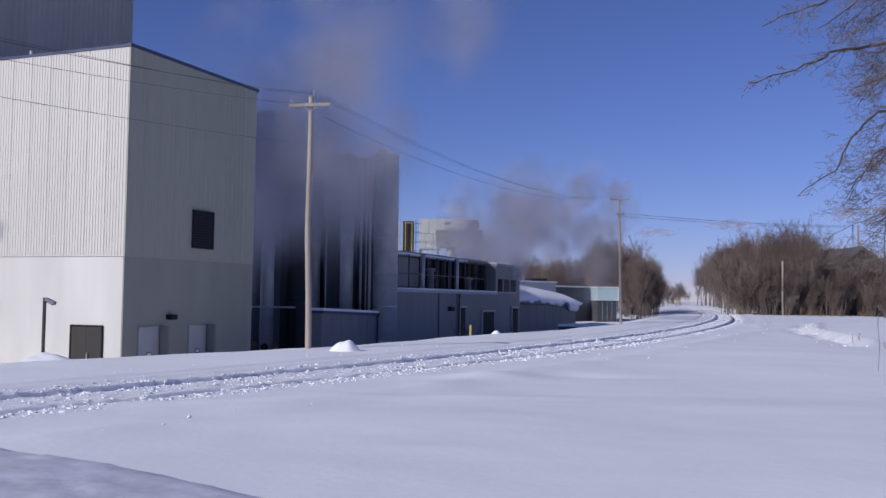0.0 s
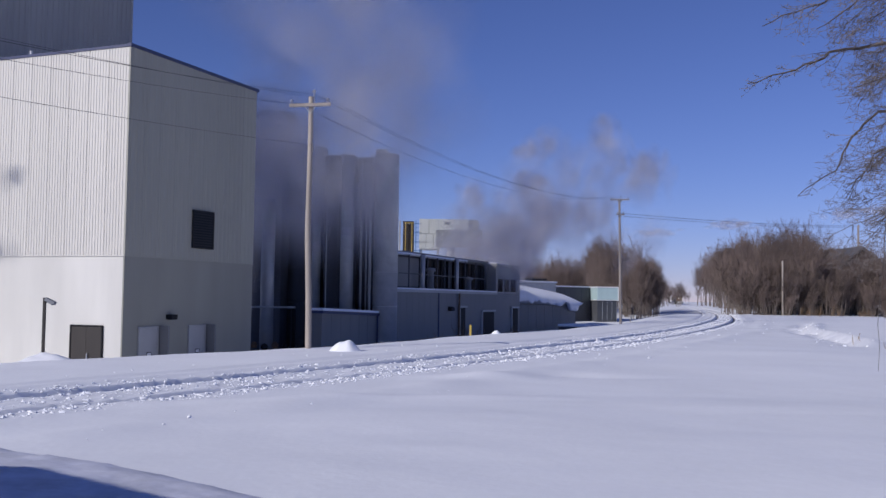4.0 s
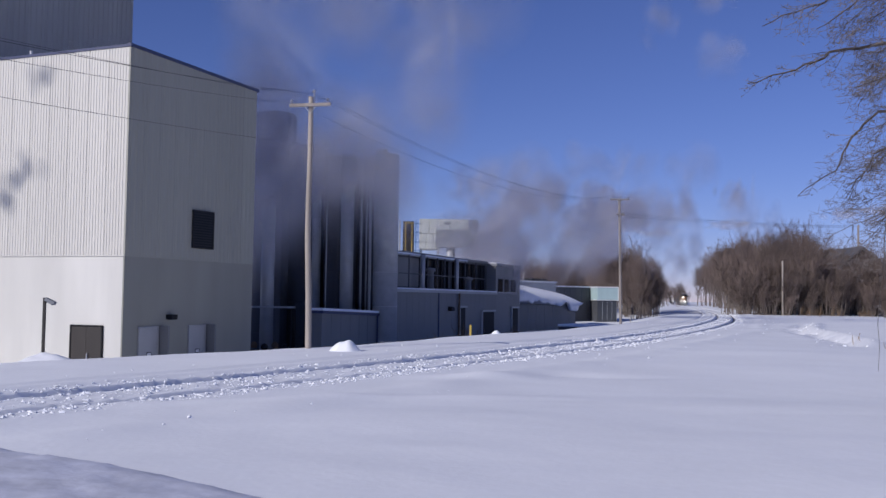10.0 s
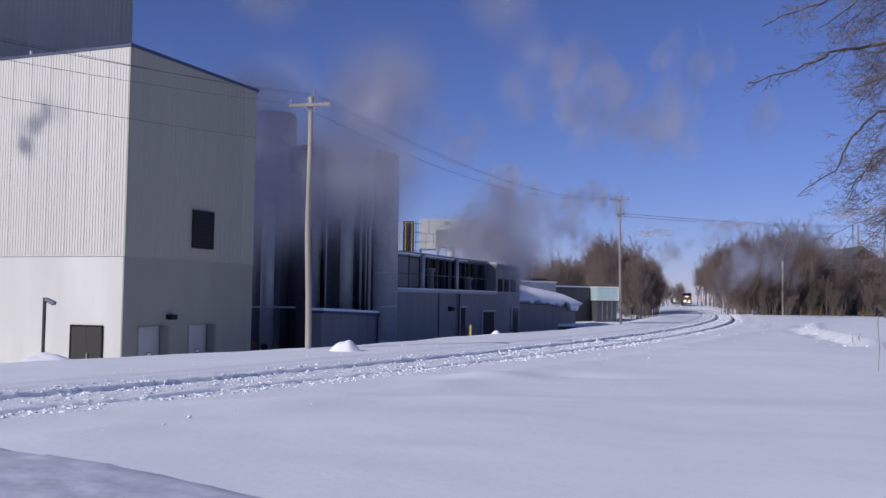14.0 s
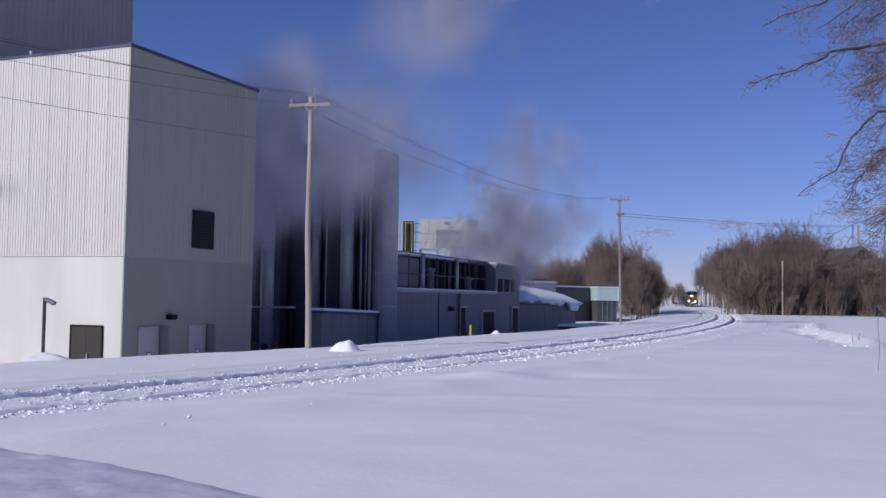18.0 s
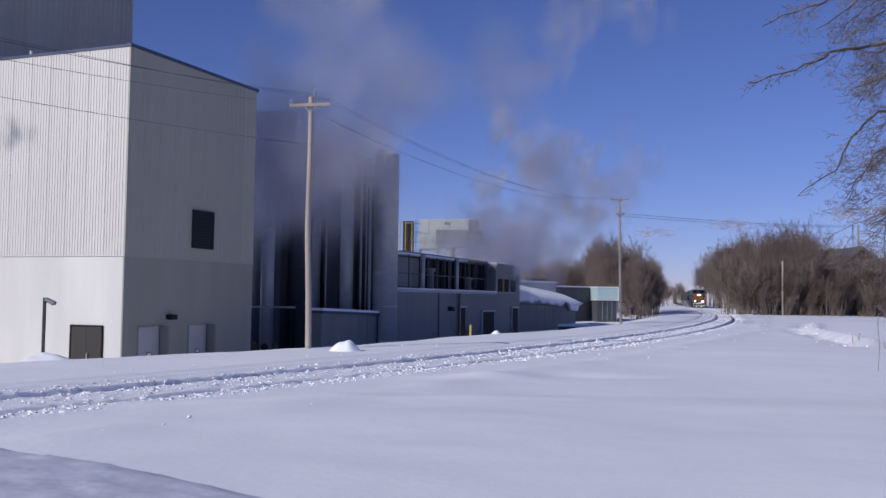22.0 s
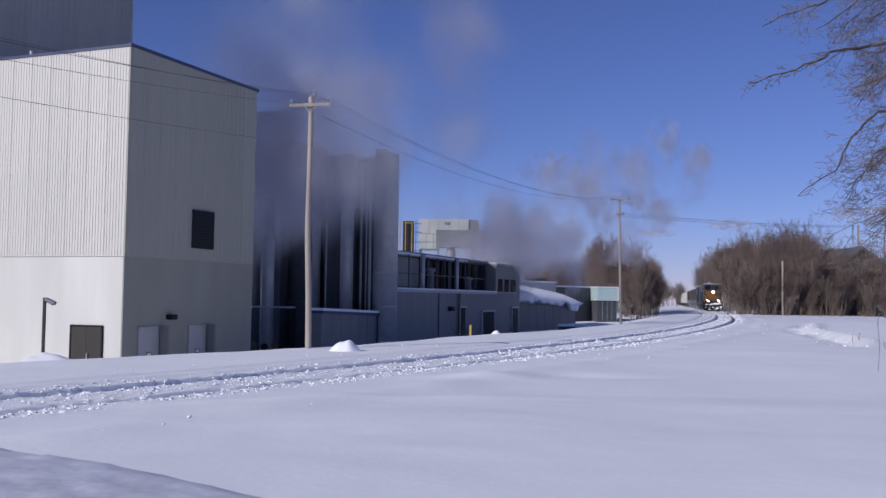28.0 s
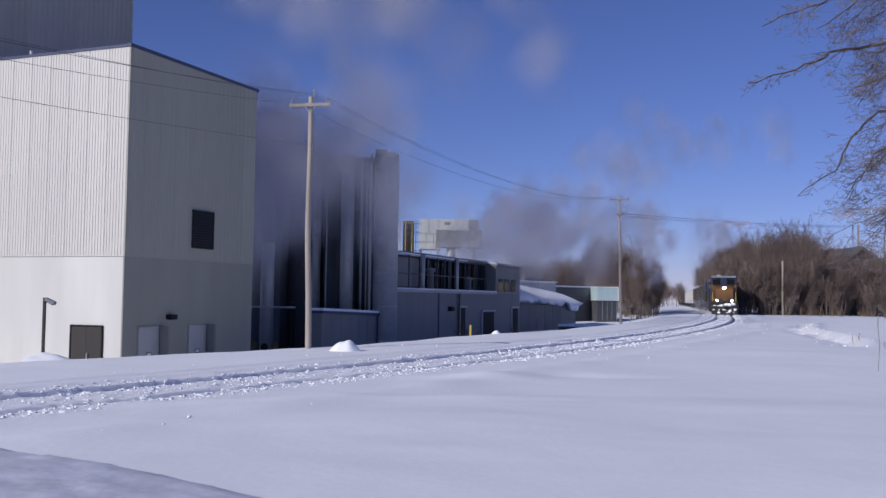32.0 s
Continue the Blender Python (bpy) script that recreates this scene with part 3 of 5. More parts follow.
# ------------------------------------------------------------------ low buildings along the line
def lean_to():
    b = thing("pump_house", pose(-6.0, 48.0, YARD, 0, 0, ALONG), "low grey pump house with a snowy roof edge", "building")
    L = 8.1
    z0, z1, z2 = 2.70, 2.52, 2.42
    part("wall", prism([(0, -0.3), (L, -0.3), (L, z2 - 0.165), (6.2, z1 - 0.15), (0, z0 - 0.145)], 0.05, 0.7), GREY_CLAD, b)
    for k in range(8):
        top = z0 - 0.15 - (z0 - z1) * k / 6.1
        part("panel", prism([(k * 1.012, -0.2), (k * 1.012 + 0.99, -0.2), (k * 1.012 + 0.99, top - 0.04), (k * 1.012, top)], -0.01, 0.045), GREY_CLAD, b)
    bm = prism([(-0.1, z0 - 0.14), (6.2, z1 - 0.14), (6.2, z1), (-0.1, z0)], -0.15, 0.75)
    part("coping", bm, BLUE_TRIM, b, "dark blue coping")
    bm = prism([(-0.1, z0 + 0.005), (6.2, z1 + 0.005), (6.2, z1 + 0.12), (3, z1 + 0.22), (-0.1, z0 + 0.13)], -0.12, 0.7)
    part("roof_snow", bm, SNOW, b, "layer of snow")
    part("coping", prism([(6.21, z1 - 0.16), (8.2, z2 - 0.16), (8.2, z2), (6.21, z1)], -0.15, 0.75), BLUE_TRIM, b)
    part("roof_snow", prism([(6.21, z1 + 0.005), (8.2, z2 + 0.005), (8.2, z2 + 0.09), (6.21, z1 + 0.1)], -0.12, 0.7), SNOW, b)
    part("corner_trim", box((6.15, -0.06, 0), (6.32, -0.012, 2.36), 0.01), BLUE_TRIM, b)
    d = part("door", box((7.0, -0.05, 0), (7.6, -0.012, 2.0), 0.01), LADDER_BLUE, b, "blue door")
    part("door_window", box((7.15, -0.058, 1.25), (7.45, -0.0515, 1.75)), GLASS, d)


lean_to()


def office_block():
    """The long grey building: one storey with a roof deck, two storeys at its far end."""
    b = thing("process_building", pose(-2.85, 55.8, YARD, 0, 0, 90 - 20.5), "long grey process building with a dark glazed upper floor", "building")
    L1, L2, E1, E2 = 19.9, 26.65, 3.80, 6.0
    part("wall", box((0, 0.08, -0.4), (L1, 9, E1 - 0.05)), GREY_CLAD, b)
    part("wall", box((L1 + 0.005, 0.08, -0.4), (L2 - 0.01, 9, E2 - 0.05)), GREY_CLAD, b)
    n = 20
    first = part("panel", box((0.003, -0.01, -0.2), (L1 / n - 0.003, 0.075, E1 - 0.06), 0.004), GREY_CLAD, b)
    for k in range(1, n):
        shared(first, pose(k * L1 / n, 0, 0))
    n = 7
    first = part("panel", box((0.003, -0.01, -0.2), ((L2 - L1) / n - 0.003, 0.075, E2 - 0.06), 0.004), GREY_CLAD, b)
    first.matrix_basis = pose(L1, 0, 0)
    for k in range(1, n):
        shared(first, pose(L1 + k * (L2 - L1) / n, 0, 0))
    part("coping", box((-0.1, -0.15, E1 - 0.06), (L1, 0.6, E1 + 0.10), 0.01), GALV, b, "pale roof edge")
    part("roof_snow", box((-0.1, -0.12, E1 + 0.105), (L1, 0.72, E1 + 0.2), 0.04), SNOW, b, "layer of snow")
    part("coping", box((L1 - 0.1, -0.15, E2 - 0.04), (L2 + 0.1, 9.1, E2 + 0.14), 0.01), GREY_UNIT, b)
    part("roof_snow", box((L1, 0, E2 + 0.145), (L2, 9, E2 + 0.2), 0.02), SNOW, b)
    for x in (7.35,):
        part("corner_trim", box((x, -0.06, 0), (x + 0.16, -0.012, E1 - 0.07), 0.01), BLUE_TRIM, b)
    # upper floor, set back behind the roof edge
    part("upper_wall", box((0.5, 0.9, E1), (L1 - 0.01, 9, E2 + 0.1)), DARK_CLAD, b)
    part("upper_coping", box((3.0, 0.6, E2 + 0.1), (L1 - 0.11, 9.1, E2 + 0.28), 0.01), GREY_CLAD, b)
    # pale panels beside the ducts, thin posts and a snowy ledge over the strip windows
    part("upper_panel", box((0.75, 0.80, E1 + 0.3), (5.9, 0.87, E2 - 0.1), 0.01), GREY_CLAD, b, "blue-grey upper panel")
    for x in (0.9, 3.1, 6.2, 8.0, 9.4, 11.5, 13.6, 16.0, 18.2):
        part("post", box((x, 0.30, E1 + 0.2), (x + 0.07, 0.37, E2 + 0.05), 0.008), DARK_CLAD, b, "thin dark post")
    part("rail", box((0.9, 0.31, E1 + 1.05), (18.2, 0.36, E1 + 1.11)), DARK_CLAD, b)
    part("ledge", box((0.5, 0.45, E2 + 0.0), (14.5, 0.795, E2 + 0.07)), GALV, b, "pale ledge")
    part("ledge_snow", box((0.5, 0.43, E2 + 0.075), (14.5, 0.79, E2 + 0.17), 0.03), SNOW, b, "strip of snow")
    for x, z in ((7.1, 1.2), (14.7, 0.8)):
        u = part("roof_vent", lathe([(0, 0), (0.22, 0), (0.22, z), (0.34, z + 0.05), (0.30, z + 0.22), (0, z + 0.3)], 14), GREY_UNIT, b, "round roof vent", smooth=True)
        u.matrix_basis = pose(x, 0.45, E1 + 0.1)
    for x0, x1 in ((6.0, 11.2), (12.4, 15.2), (15.4, 19.75)):
        w = part("window", box((x0, 0.8, E1 + 0.25), (x1, 0.86, E2 - 0.05)), GLASS, b, "dark strip window")
        for j in range(5):
            xx = x0 + (x1 - x0) * j / 4
            part("mullion", box((xx - 0.04, 0.73, E1 + 0.25), (xx + 0.04, 0.795, E2 - 0.05)), BLACK, w)
    for x in (5.4, 11.8):
        part("column", tube((x, 0.35, E1), (x, 0.35, E2 + 0.15), 0.17, n=16), GALV, b, "pale exhaust duct", smooth=True)
    # the far end's small windows and doors
    for x0, x1 in ((20.45, 21.6), (22.2, 23.35), (23.9, 25.3)):
        w = part("window", box((x0, -0.05, 3.96), (x1, -0.012, 4.97)), GLASS, b, "small dark window")
        part("sill", box((x0 - 0.06, -0.1, 3.88), (x1 + 0.06, -0.012, 3.955)), GALV, w)
        part("window_frame", box((x0 - 0.05, -0.07, 4.975), (x1 + 0.05, -0.012, 5.03)), GREY_UNIT, w)
    for x0, x1, hh in ((24.2, 26.0, 2.65), (16.5, 19.4, 2.42), (11.5, 12.65, 2.75)):
        d = part("door", box((x0, -0.06, 0), (x1, -0.012, hh), 0.01), BLACK, b, "dark doorway")
        part("door_frame", box((x0 - 0.15, -0.16, hh + 0.004), (x1 + 0.15, -0.012, hh + 0.14), 0.01), GALV, d)
        part("door_frame", box((x0 - 0.15, -0.12, 0), (x0 - 0.004, -0.012, hh), 0.01), GALV, d)
    part("downpipe", tube((11.2, -0.12, 0), (11.2, -0.12, E1), 0.07), WEED, b, "rusty downpipe")
    part("vent_hood", prism([(9.2, 2.55), (9.75, 2.55), (9.75, 2.8), (9.2, 2.85)], -0.3, -0.012), BLACK, b)


office_block()


def roof_plant():
    # the pale air handler, in bolted sections
    u = thing("air_handler", pose(-2.0, 80, 5.55, 0, 0, 0), "pale sheet-metal air handler on a roof frame", "roof unit")
    for k in range(5):
        part("section", box((k * 0.83, 0, 1.3), (k * 0.83 + 0.81, 3.0, 2.55), 0.03), PALE_UNIT, u)
    e = part("end_hood", prism([(4.15, 1.3), (4.85, 1.3), (4.98, 1.6), (4.98, 2.3), (4.85, 2.5), (4.15, 2.55)], 0.1, 2.9), GREY_UNIT, u, "grey end hood")
    for k in range(3):
        part("lower_section", box((k * 0.6, 0.05, 0.05), (k * 0.6 + 0.58, 2.95, 1.28), 0.03), PALE_UNIT, u)
    part("badge", box((2.1, -0.012, 2.05), (2.6, -0.002, 2.3)), GREY_UNIT, u)
    part("seam", box((0, -0.015, 0.62), (1.8, 0.045, 0.66)), GALV, u)
    for k in range(4):
        part("leg", box((0.1 + k * 1.4, 0.1, -1.5), (0.25 + k * 1.4, 0.25, 1.3)), GREY_UNIT, u)
    d = thing("dark_roof_unit", pose(-0.9, 78.6, 4.1, 0, 0, 0), "dark grey fan housing in front of the air handler", "roof unit")
    part("housing", box((0.3, 0, 1.55), (4.1, 1.2, 3.0), 0.04), GREY_UNIT, d)
    part("duct", tube((1.5, 0.6, 0), (1.5, 0.6, 1.55), 0.32, n=16), GALV, d, "pale duct", smooth=True)
    part("duct", tube((3.4, 0.6, 0), (3.4, 0.6, 1.55), 0.2, n=12), GREY_UNIT, d, smooth=True)
    # brown stair tower with a yellow frame and a blue caged ladder
    t = thing("access_tower", pose(-3.75, 80.5, 4.1, 0, 0, 0), "brown roof housing with yellow frame and caged ladder", "roof unit")
    part("housing", box((0.35, 0.3, 0.3), (1.25, 2.2, 3.85), 0.02), DOOR_BROWN, t)
    part("corner_post", box((0.0, 0.2, -0.2), (0.16, 0.4, 3.9), 0.01), GALV, t)
    for x in (0.55, 1.1):
        part("yellow_post", box((x, 0.02, 0.1), (x + 0.05, 0.07, 3.75), 0.01), YELLOW, t, "yellow handrail post")
    for z in (1.2, 3.66):
        part("yellow_rail", box((0.5, 0.03, z), (1.3, 0.08, z + 0.045), 0.01), YELLOW, t)
    l = part("ladder", tube((1.45, 0.0, 0.2), (1.45, 0.0, 3.9), 0.035), LADDER_BLUE, t, "blue caged ladder")
    part("stile", tube((1.8, 0.0, 0.2), (1.8, 0.0, 3.9), 0.035), LADDER_BLUE, l)
    for k in range(11):
        part("rung", tube((1.45, 0, 0.4 + k * 0.32), (1.8, 0, 0.4 + k * 0.32), 0.02, n=6), LADDER_BLUE, l)
    for k in range(4):
        part("hoop", box((1.28, -0.5, 1.3 + k * 0.75), (1.97, -0.44, 1.36 + k * 0.75)), LADDER_BLUE, l)
    part("platform", box((-0.3, -0.6, -0.3), (2.1, 2.3, -0.05), 0.02), GALV, t, "snowy grating platform")
    part("leg", box((0.1, 0.2, -0.35), (0.3, 0.4, -0.31)), GALV, t)


roof_plant()


def far_sheds():
    b = thing("snow_roofed_shed", pose(7.4, 90, -1.3, 0, 0, 45), "blue-grey shed under a thick overhanging snow slab", "building")
    part("wall", box((-1.5, 0, -0.5), (8.3, 5, 2.35)), GREY_CLAD, b)
    for k in range(8):
        part("panel", box((-1.45 + k * 1.21, -0.05, -0.4), (-0.26 + k * 1.21, -0.003, 2.3), 0.01), GREY_CLAD, b)
    part("parapet", box((-1.5, 3.0, 2.36), (9.0, 5, 4.5), 0.03), GALV, b, "pale parapet with snow on top")
    part("parapet_snow", box((-1.6, 2.9, 4.505), (9.1, 5.1, 4.66), 0.05), SNOW, b)
    # snow slab that slid over the eave, with a torn lower edge
    bm = bmesh.new()
    n, rows = 64, []
    for i in range(n + 1):
        x = -1.6 + 10.3 * i / n
        u = max(0, x / 8.7)
        drop = 0.30 + 0.5 * noise.noise((x * 0.9, 3.1, 0)) + 0.22 * noise.noise((x * 3.1, 8.2, 0)) + (0.55 if 6.6 < x < 8.0 else 0)
        crest = 4.45 - 1.0 * u ** 1.3
        lip = 2.9 - 0.35 * u
        th = math.sqrt(max(0.02, 1 - max(0, (x - 7.2) / 1.52) ** 2))
        low = lip - max(0.05, drop) * th
        mid = low + (crest - low) * th
        soft = lip - 0.25 * th
        lum = soft + (crest - soft) * th + 0.06 * noise.noise((x * 0.6, 1.7, 0))
        prof = [(2.95, lum), (1.9, soft + (lum - soft) * 0.93), (0.8, soft + (lum - soft) * 0.76), (0.0, soft + (lum - soft) * 0.55), (-0.5, soft + (lum - soft) * 0.32), (-0.72, max(soft, low + 0.03)),
                (-0.66, low), (-0.4, low + 0.02), (-0.2, max(low + 0.1, 2.36)), (0.3, 2.37), (2.95, 2.37)]
        rows.append([bm.verts.new((x, y, z)) for y, z in prof])
    for p, q in zip(rows, rows[1:]):
        for k in range(len(p)):
            bm.faces.new((p[k], q[k], q[(k + 1) % len(p)], p[(k + 1) % len(p)]))
    bm.faces.new(rows[0])
    bm.faces.new(rows[-1])
    part("snow_slab", bm, SNOW, b, "thick snow slab curling over the eave", smooth=True)
    part("vent", tube((5.0, 4.0, 4.5), (5.0, 4.0, 5.3), 0.09), DARK_WOOD, b)
    part("rooftop_box", box((5.6, 3.4, 4.67), (8.0, 4.8, 4.92), 0.03), BLACK, b)
    c = thing("dark_shed", pose(12.0, 104, -0.9, 0, 0, 44), "dark flat-roofed shed with a snowy edge", "building")
    part("wall", box((0, 0.1, -0.4), (8.2, 5, 3.8)), DARK_CLAD, c)
    for k in range(8):
        part("panel", box((k * 0.99, 0.03, -0.2), (0.97 + k * 0.99, 0.095, 3.75), 0.01), DARK_CLAD, c)
    part("roof_snow", box((-0.1, 0.0, 3.81), (8.05, 5, 3.95), 0.05), SNOW, c)
    k = thing("glazed_kiosk", pose(17.15, 106.5, -0.75, 0, 0, 12), "glazed kiosk with a pale teal fascia", "building")
    part("wall", box((0.05, 0.1, -0.3), (2.35, 3, 2.3)), DARK_CLAD, k)
    part("fascia", box((0, -0.06, 2.32), (2.42, 3.1, 3.65), 0.02), TEAL, k, "pale teal fascia")
    for q in (((-0.08, -0.12, 3.655), (2.5, 3.2, 3.78)), ((-0.08, -0.12, 2.24), (2.5, 3.2, 2.315)), ((2.425, -0.12, 2.32), (2.5, 3.1, 3.65))):
        part("white_trim", box(*q, 0.01), DOOR_WHITE, k)
    for j in range(4):
        w = part("pane", box((0.1 + j * 0.56, 0.04, 0.1), (0.6 + j * 0.56, 0.09, 2.2)), KIOSK_GLASS, k, "dark glass pane")
        part("mullion", box((0.61 + j * 0.56, 0.03, 0.1), (0.65 + j * 0.56, 0.09, 2.2)), GALV, w)
    d = thing("loading_slab", pose(10.2, 68.2, -1.0, 0, 0, 60), "low concrete slab under snow", "slab")
    part("slab", box((-1.2, -1.6, -0.5), (1.6, 1.6, 0.62), 0.03), DARK_CLAD, d)
    part("slab_snow", box((-1.25, -1.65, 0.625), (1.65, 1.65, 0.8), 0.07), SNOW, d)
    p = thing("bollard", pose(1.35, 45.2, -1.2), "yellow marker post in the snow", "bollard")
    part("post", tube((0, 0, 0), (0, 0, 1.42), 0.055, n=14), YELLOW, p, smooth=True)
    part("cap", lathe([(0.055, 1.42), (0.04, 1.46), (0, 1.48)], 14), YELLOW, p)
    p = thing("bollard", pose(12.32, 74, float(ground_z(12.32, 74)) - 0.1), "short yellow marker post beside the line", "bollard")
    part("post", tube((0, 0, 0), (0, 0, 0.55), 0.06, n=14), YELLOW, p, smooth=True)
    part("cap", lathe([(0.06, 0.55), (0.04, 0.59), (0, 0.6)], 14), YELLOW, p)
    for x, y in ((10.72, 68), (13.28, 68)):
        p = thing("stake", pose(x, y, float(ground_z(x, y)) - 0.1), "thin dark stake standing in the snow", "stake", "stakes by the line")
        part("post", tube((0, 0, 0), (0.02, 0, 0.75), 0.025, 0.02, 8), DARK_WOOD, p)


far_sheds()


# ------------------------------------------------------------------ poles and wires
def limb(verts, faces, pts, radii, sides):
    base = len(verts)
    for i, (p, r) in enumerate(zip(pts, radii)):
        d = (pts[min(i + 1, len(pts) - 1)] - pts[max(i - 1, 0)]).normalized()
        u = d.orthogonal().normalized()
        v = d.cross(u)
        for k in range(sides):
            a = 2 * math.pi * k / sides
            verts.append(p + (u * math.cos(a) + v * math.sin(a)) * r)
    for i in range(len(pts) - 1):
        for k in range(sides):
            a, b = base + i * sides + k, base + i * sides + (k + 1) % sides
            faces.append((a, b, b + sides, a + sides))


def wooden_pole(x, y, z0, top, arms, mat, r=0.15, lean=0.0, label="grey wooden utility pole with a crossarm", bend=0.0):
    p = thing("utility_pole", pose(x, y, z0, 0, lean, 0), label, "utility pole", "utility poles")
    h = top - z0
    v, f = [], []
    n = 14
    pts = [Vector((bend * (math.exp(-((k / n - 0.53) / 0.2) ** 2) - 0.5 * k / n), 0, -0.5 + (h + 0.5) * k / n)) for k in range(n + 1)]
    limb(v, f, pts, [r * (1 - 0.28 * k / n) for k in range(n + 1)], 16)
    f.append(tuple(range(len(v) - 16, len(v))))
    mesh_object("shaft", v, f, mat, p, smooth=True)
    for z, hw, turn, slant in arms:
        a = part("crossarm", box((-hw, -0.15, -0.045), (hw, -0.06, 0.045), 0.008), mat, p)
        a.matrix_basis = pose(0, 0, z - z0, 0, slant, turn)
        for k in (-hw + 0.08, hw - 0.08):
            ins = part("insulator", lathe([(0, 0.06), (0.015, 0.06), (0.015, 0.10), (0.045, 0.11), (0.045, 0.15), (0.025, 0.18), (0, 0.185)], 10), CERAMIC, a)
            ins.matrix_basis = pose(k, -0.11, 0)
        for k in (-0.55, 0.55):
            part("brace", tube((k * hw * 0.5, -0.11, -0.045), (0, -0.12, -0.25), 0.014, n=6), GALV, a)
    pin = part("insulator", lathe([(0, -0.2), (0.02, -0.2), (0.02, 0.12), (0.05, 0.13), (0.05, 0.18), (0.03, 0.21), (0, 0.215)], 10), CERAMIC, p)
    pin.matrix_basis = pose(0.12, 0, h)
    return p


wooden_pole(-3.87, 28, -0.2, 7.36, [(7.10, 0.6, 8, -3.6)], POLE_WOOD, 0.095, -0.75, bend=-0.05)
wooden_pole(12.62, 68, -0.2, 8.72, [(8.66, 0.68, 0, 0), (7.6, 0.32, 20, 0)], DARK_WOOD, 0.105, -0.9, "dark wooden utility pole with two crossarms")
wooden_pole(60.6, 140, -0.2, 13.0, [(12.8, 0.9, 60, 0)], DARK_WOOD, 0.2, 0, "dark wooden utility pole behind the trees")
p = thing("old_post", pose(41.75, 118, -0.1), "bare weathered post standing alone in the snow", "post")
part("post", tube((0, 0, -0.4), (0, 0, 6.75), 0.13, 0.10, 14), POLE_WOOD, p, smooth=True)


def wire(a, b, sag, r=0.012, name="power_line"):
    a, b = Vector(a), Vector(b)
    verts, faces = [], []
    side = (b - a).cross(Vector((0, 0, 1))).normalized()
    n = 28
    for i in range(n + 1):
        t = i / n
        c = a.lerp(b, t) - Vector((0, 0, sag * 4 * t * (1 - t)))
        verts += [c + side * r, c + Vector((0, 0, r)), c - side * r, c - Vector((0, 0, r))]
    for i in range(n):
        faces += [(i * 4 + j, i * 4 + (j + 1) % 4, i * 4 + 4 + (j + 1) % 4, i * 4 + 4 + j) for j in range(4)]
    return tagged(mesh_object(name, verts, faces, WIRE), "thin dark power line slung between poles", "power line", "power lines")


for a, b in (((-4.45, 28, 7.2), (11.85, 68, 8.9)), ((-3.95, 28, 7.5), (12.6, 68, 8.95)), ((-3.35, 28, 7.28), (13.2, 68, 8.9))):
    wire(a, b, 1.15, 0.0055)
# the line goes on past the plant to a pole beside the road, behind the view
for a, drop, sag, r in (((-3.95, 28, 7.44), 1.8, 1.06, 0.006), ((-3.35, 28, 7.28), 1.7, 0.98, 0.004), ((-4.45, 28, 7.15), 1.65, 1.06, 0.0045), ((-3.87, 27.9, 5.92), 1.15, 0.7, 0.0045)):
    a = Vector(a)
    wire(a, a + Vector((-16.4, -39.75, -drop)), sag, r)
for dx, z in ((-0.28, 7.72), (0.28, 7.68), (0.0, 7.5)):
    wire((12.55 + dx, 68, z), (60.4 + dx, 140, 12.8 + (z - 7.6)), 0.3, 0.013)
# ------------------------------------------------------------------ trees


def grow(rng, store, p, d, length, r, level, top_level, rise, wander, kids, thin=0.011, low=-0.25):
    n = (8, 5, 4, 3, 3)[level]
    pts, radii = [p.copy()], [r]
    for i in range(n):
        d = (d + Vector((rng.uniform(-1, 1), rng.uniform(-1, 1), rng.uniform(-1, 1))) * wander + Vector((0, 0, rise))).normalized()
        p = p + d * length / n
        pts.append(p.copy())
        radii.append(r * (1 - 0.75 * (i + 1) / n))
    v, f = store[0 if level < 2 else 1]
    limb(v, f, pts, radii, 7 if level == 0 else 4 if level == 1 else 3)
    if level >= top_level:
        return
    for k in range(kids[level]):
        t = rng.uniform(0.22 if level else 0.3, 1.0)
        i = min(n - 1, int(t * n))
        q = pts[i].lerp(pts[i + 1], t * n - i)
        turn = Vector((rng.uniform(-1, 1), rng.uniform(-1, 1), rng.uniform(low, low + 0.95))).normalized()
        dd = (d * 0.55 + turn).normalized()
        grow(rng, store, q, dd, length * rng.uniform(0.32, 0.6) * (1.15 - 0.5 * t), max(thin, radii[i] * 0.55), level + 1, top_level, rise, wander * 1.15, kids, thin, low)


def bare_tree(seed, height, kids, top_level, label, name="bare_tree", stems=1, r=None):
    rng = random.Random(seed)
    store = [([], []), ([], [])]
    for s in range(stems):
        d = Vector((rng.uniform(-0.3, 0.3), rng.uniform(-0.3, 0.3), 1)) if stems > 1 else Vector((rng.uniform(-0.05, 0.05), rng.uniform(-0.05, 0.05), 1))
        grow(rng, store, Vector((rng.uniform(-0.4, 0.4) * (stems > 1), rng.uniform(-0.4, 0.4) * (stems > 1), -0.3)), d.normalized(), height * rng.uniform(0.8, 1.0), r or height * 0.011, 0, top_level, 0.07, 0.075, kids, 0.0085, 0.1)
    t = thing(name, pose(0, 0, 0), label, "tree" if name == "bare_tree" else "bush", "bare winter trees" if name == "bare_tree" else "leafless bushes")
    mesh_object("trunk", *store[0], BARK, t, smooth=True)
    mesh_object("crown", *store[1], TWIG, t, "fine brown twigs")
    return t


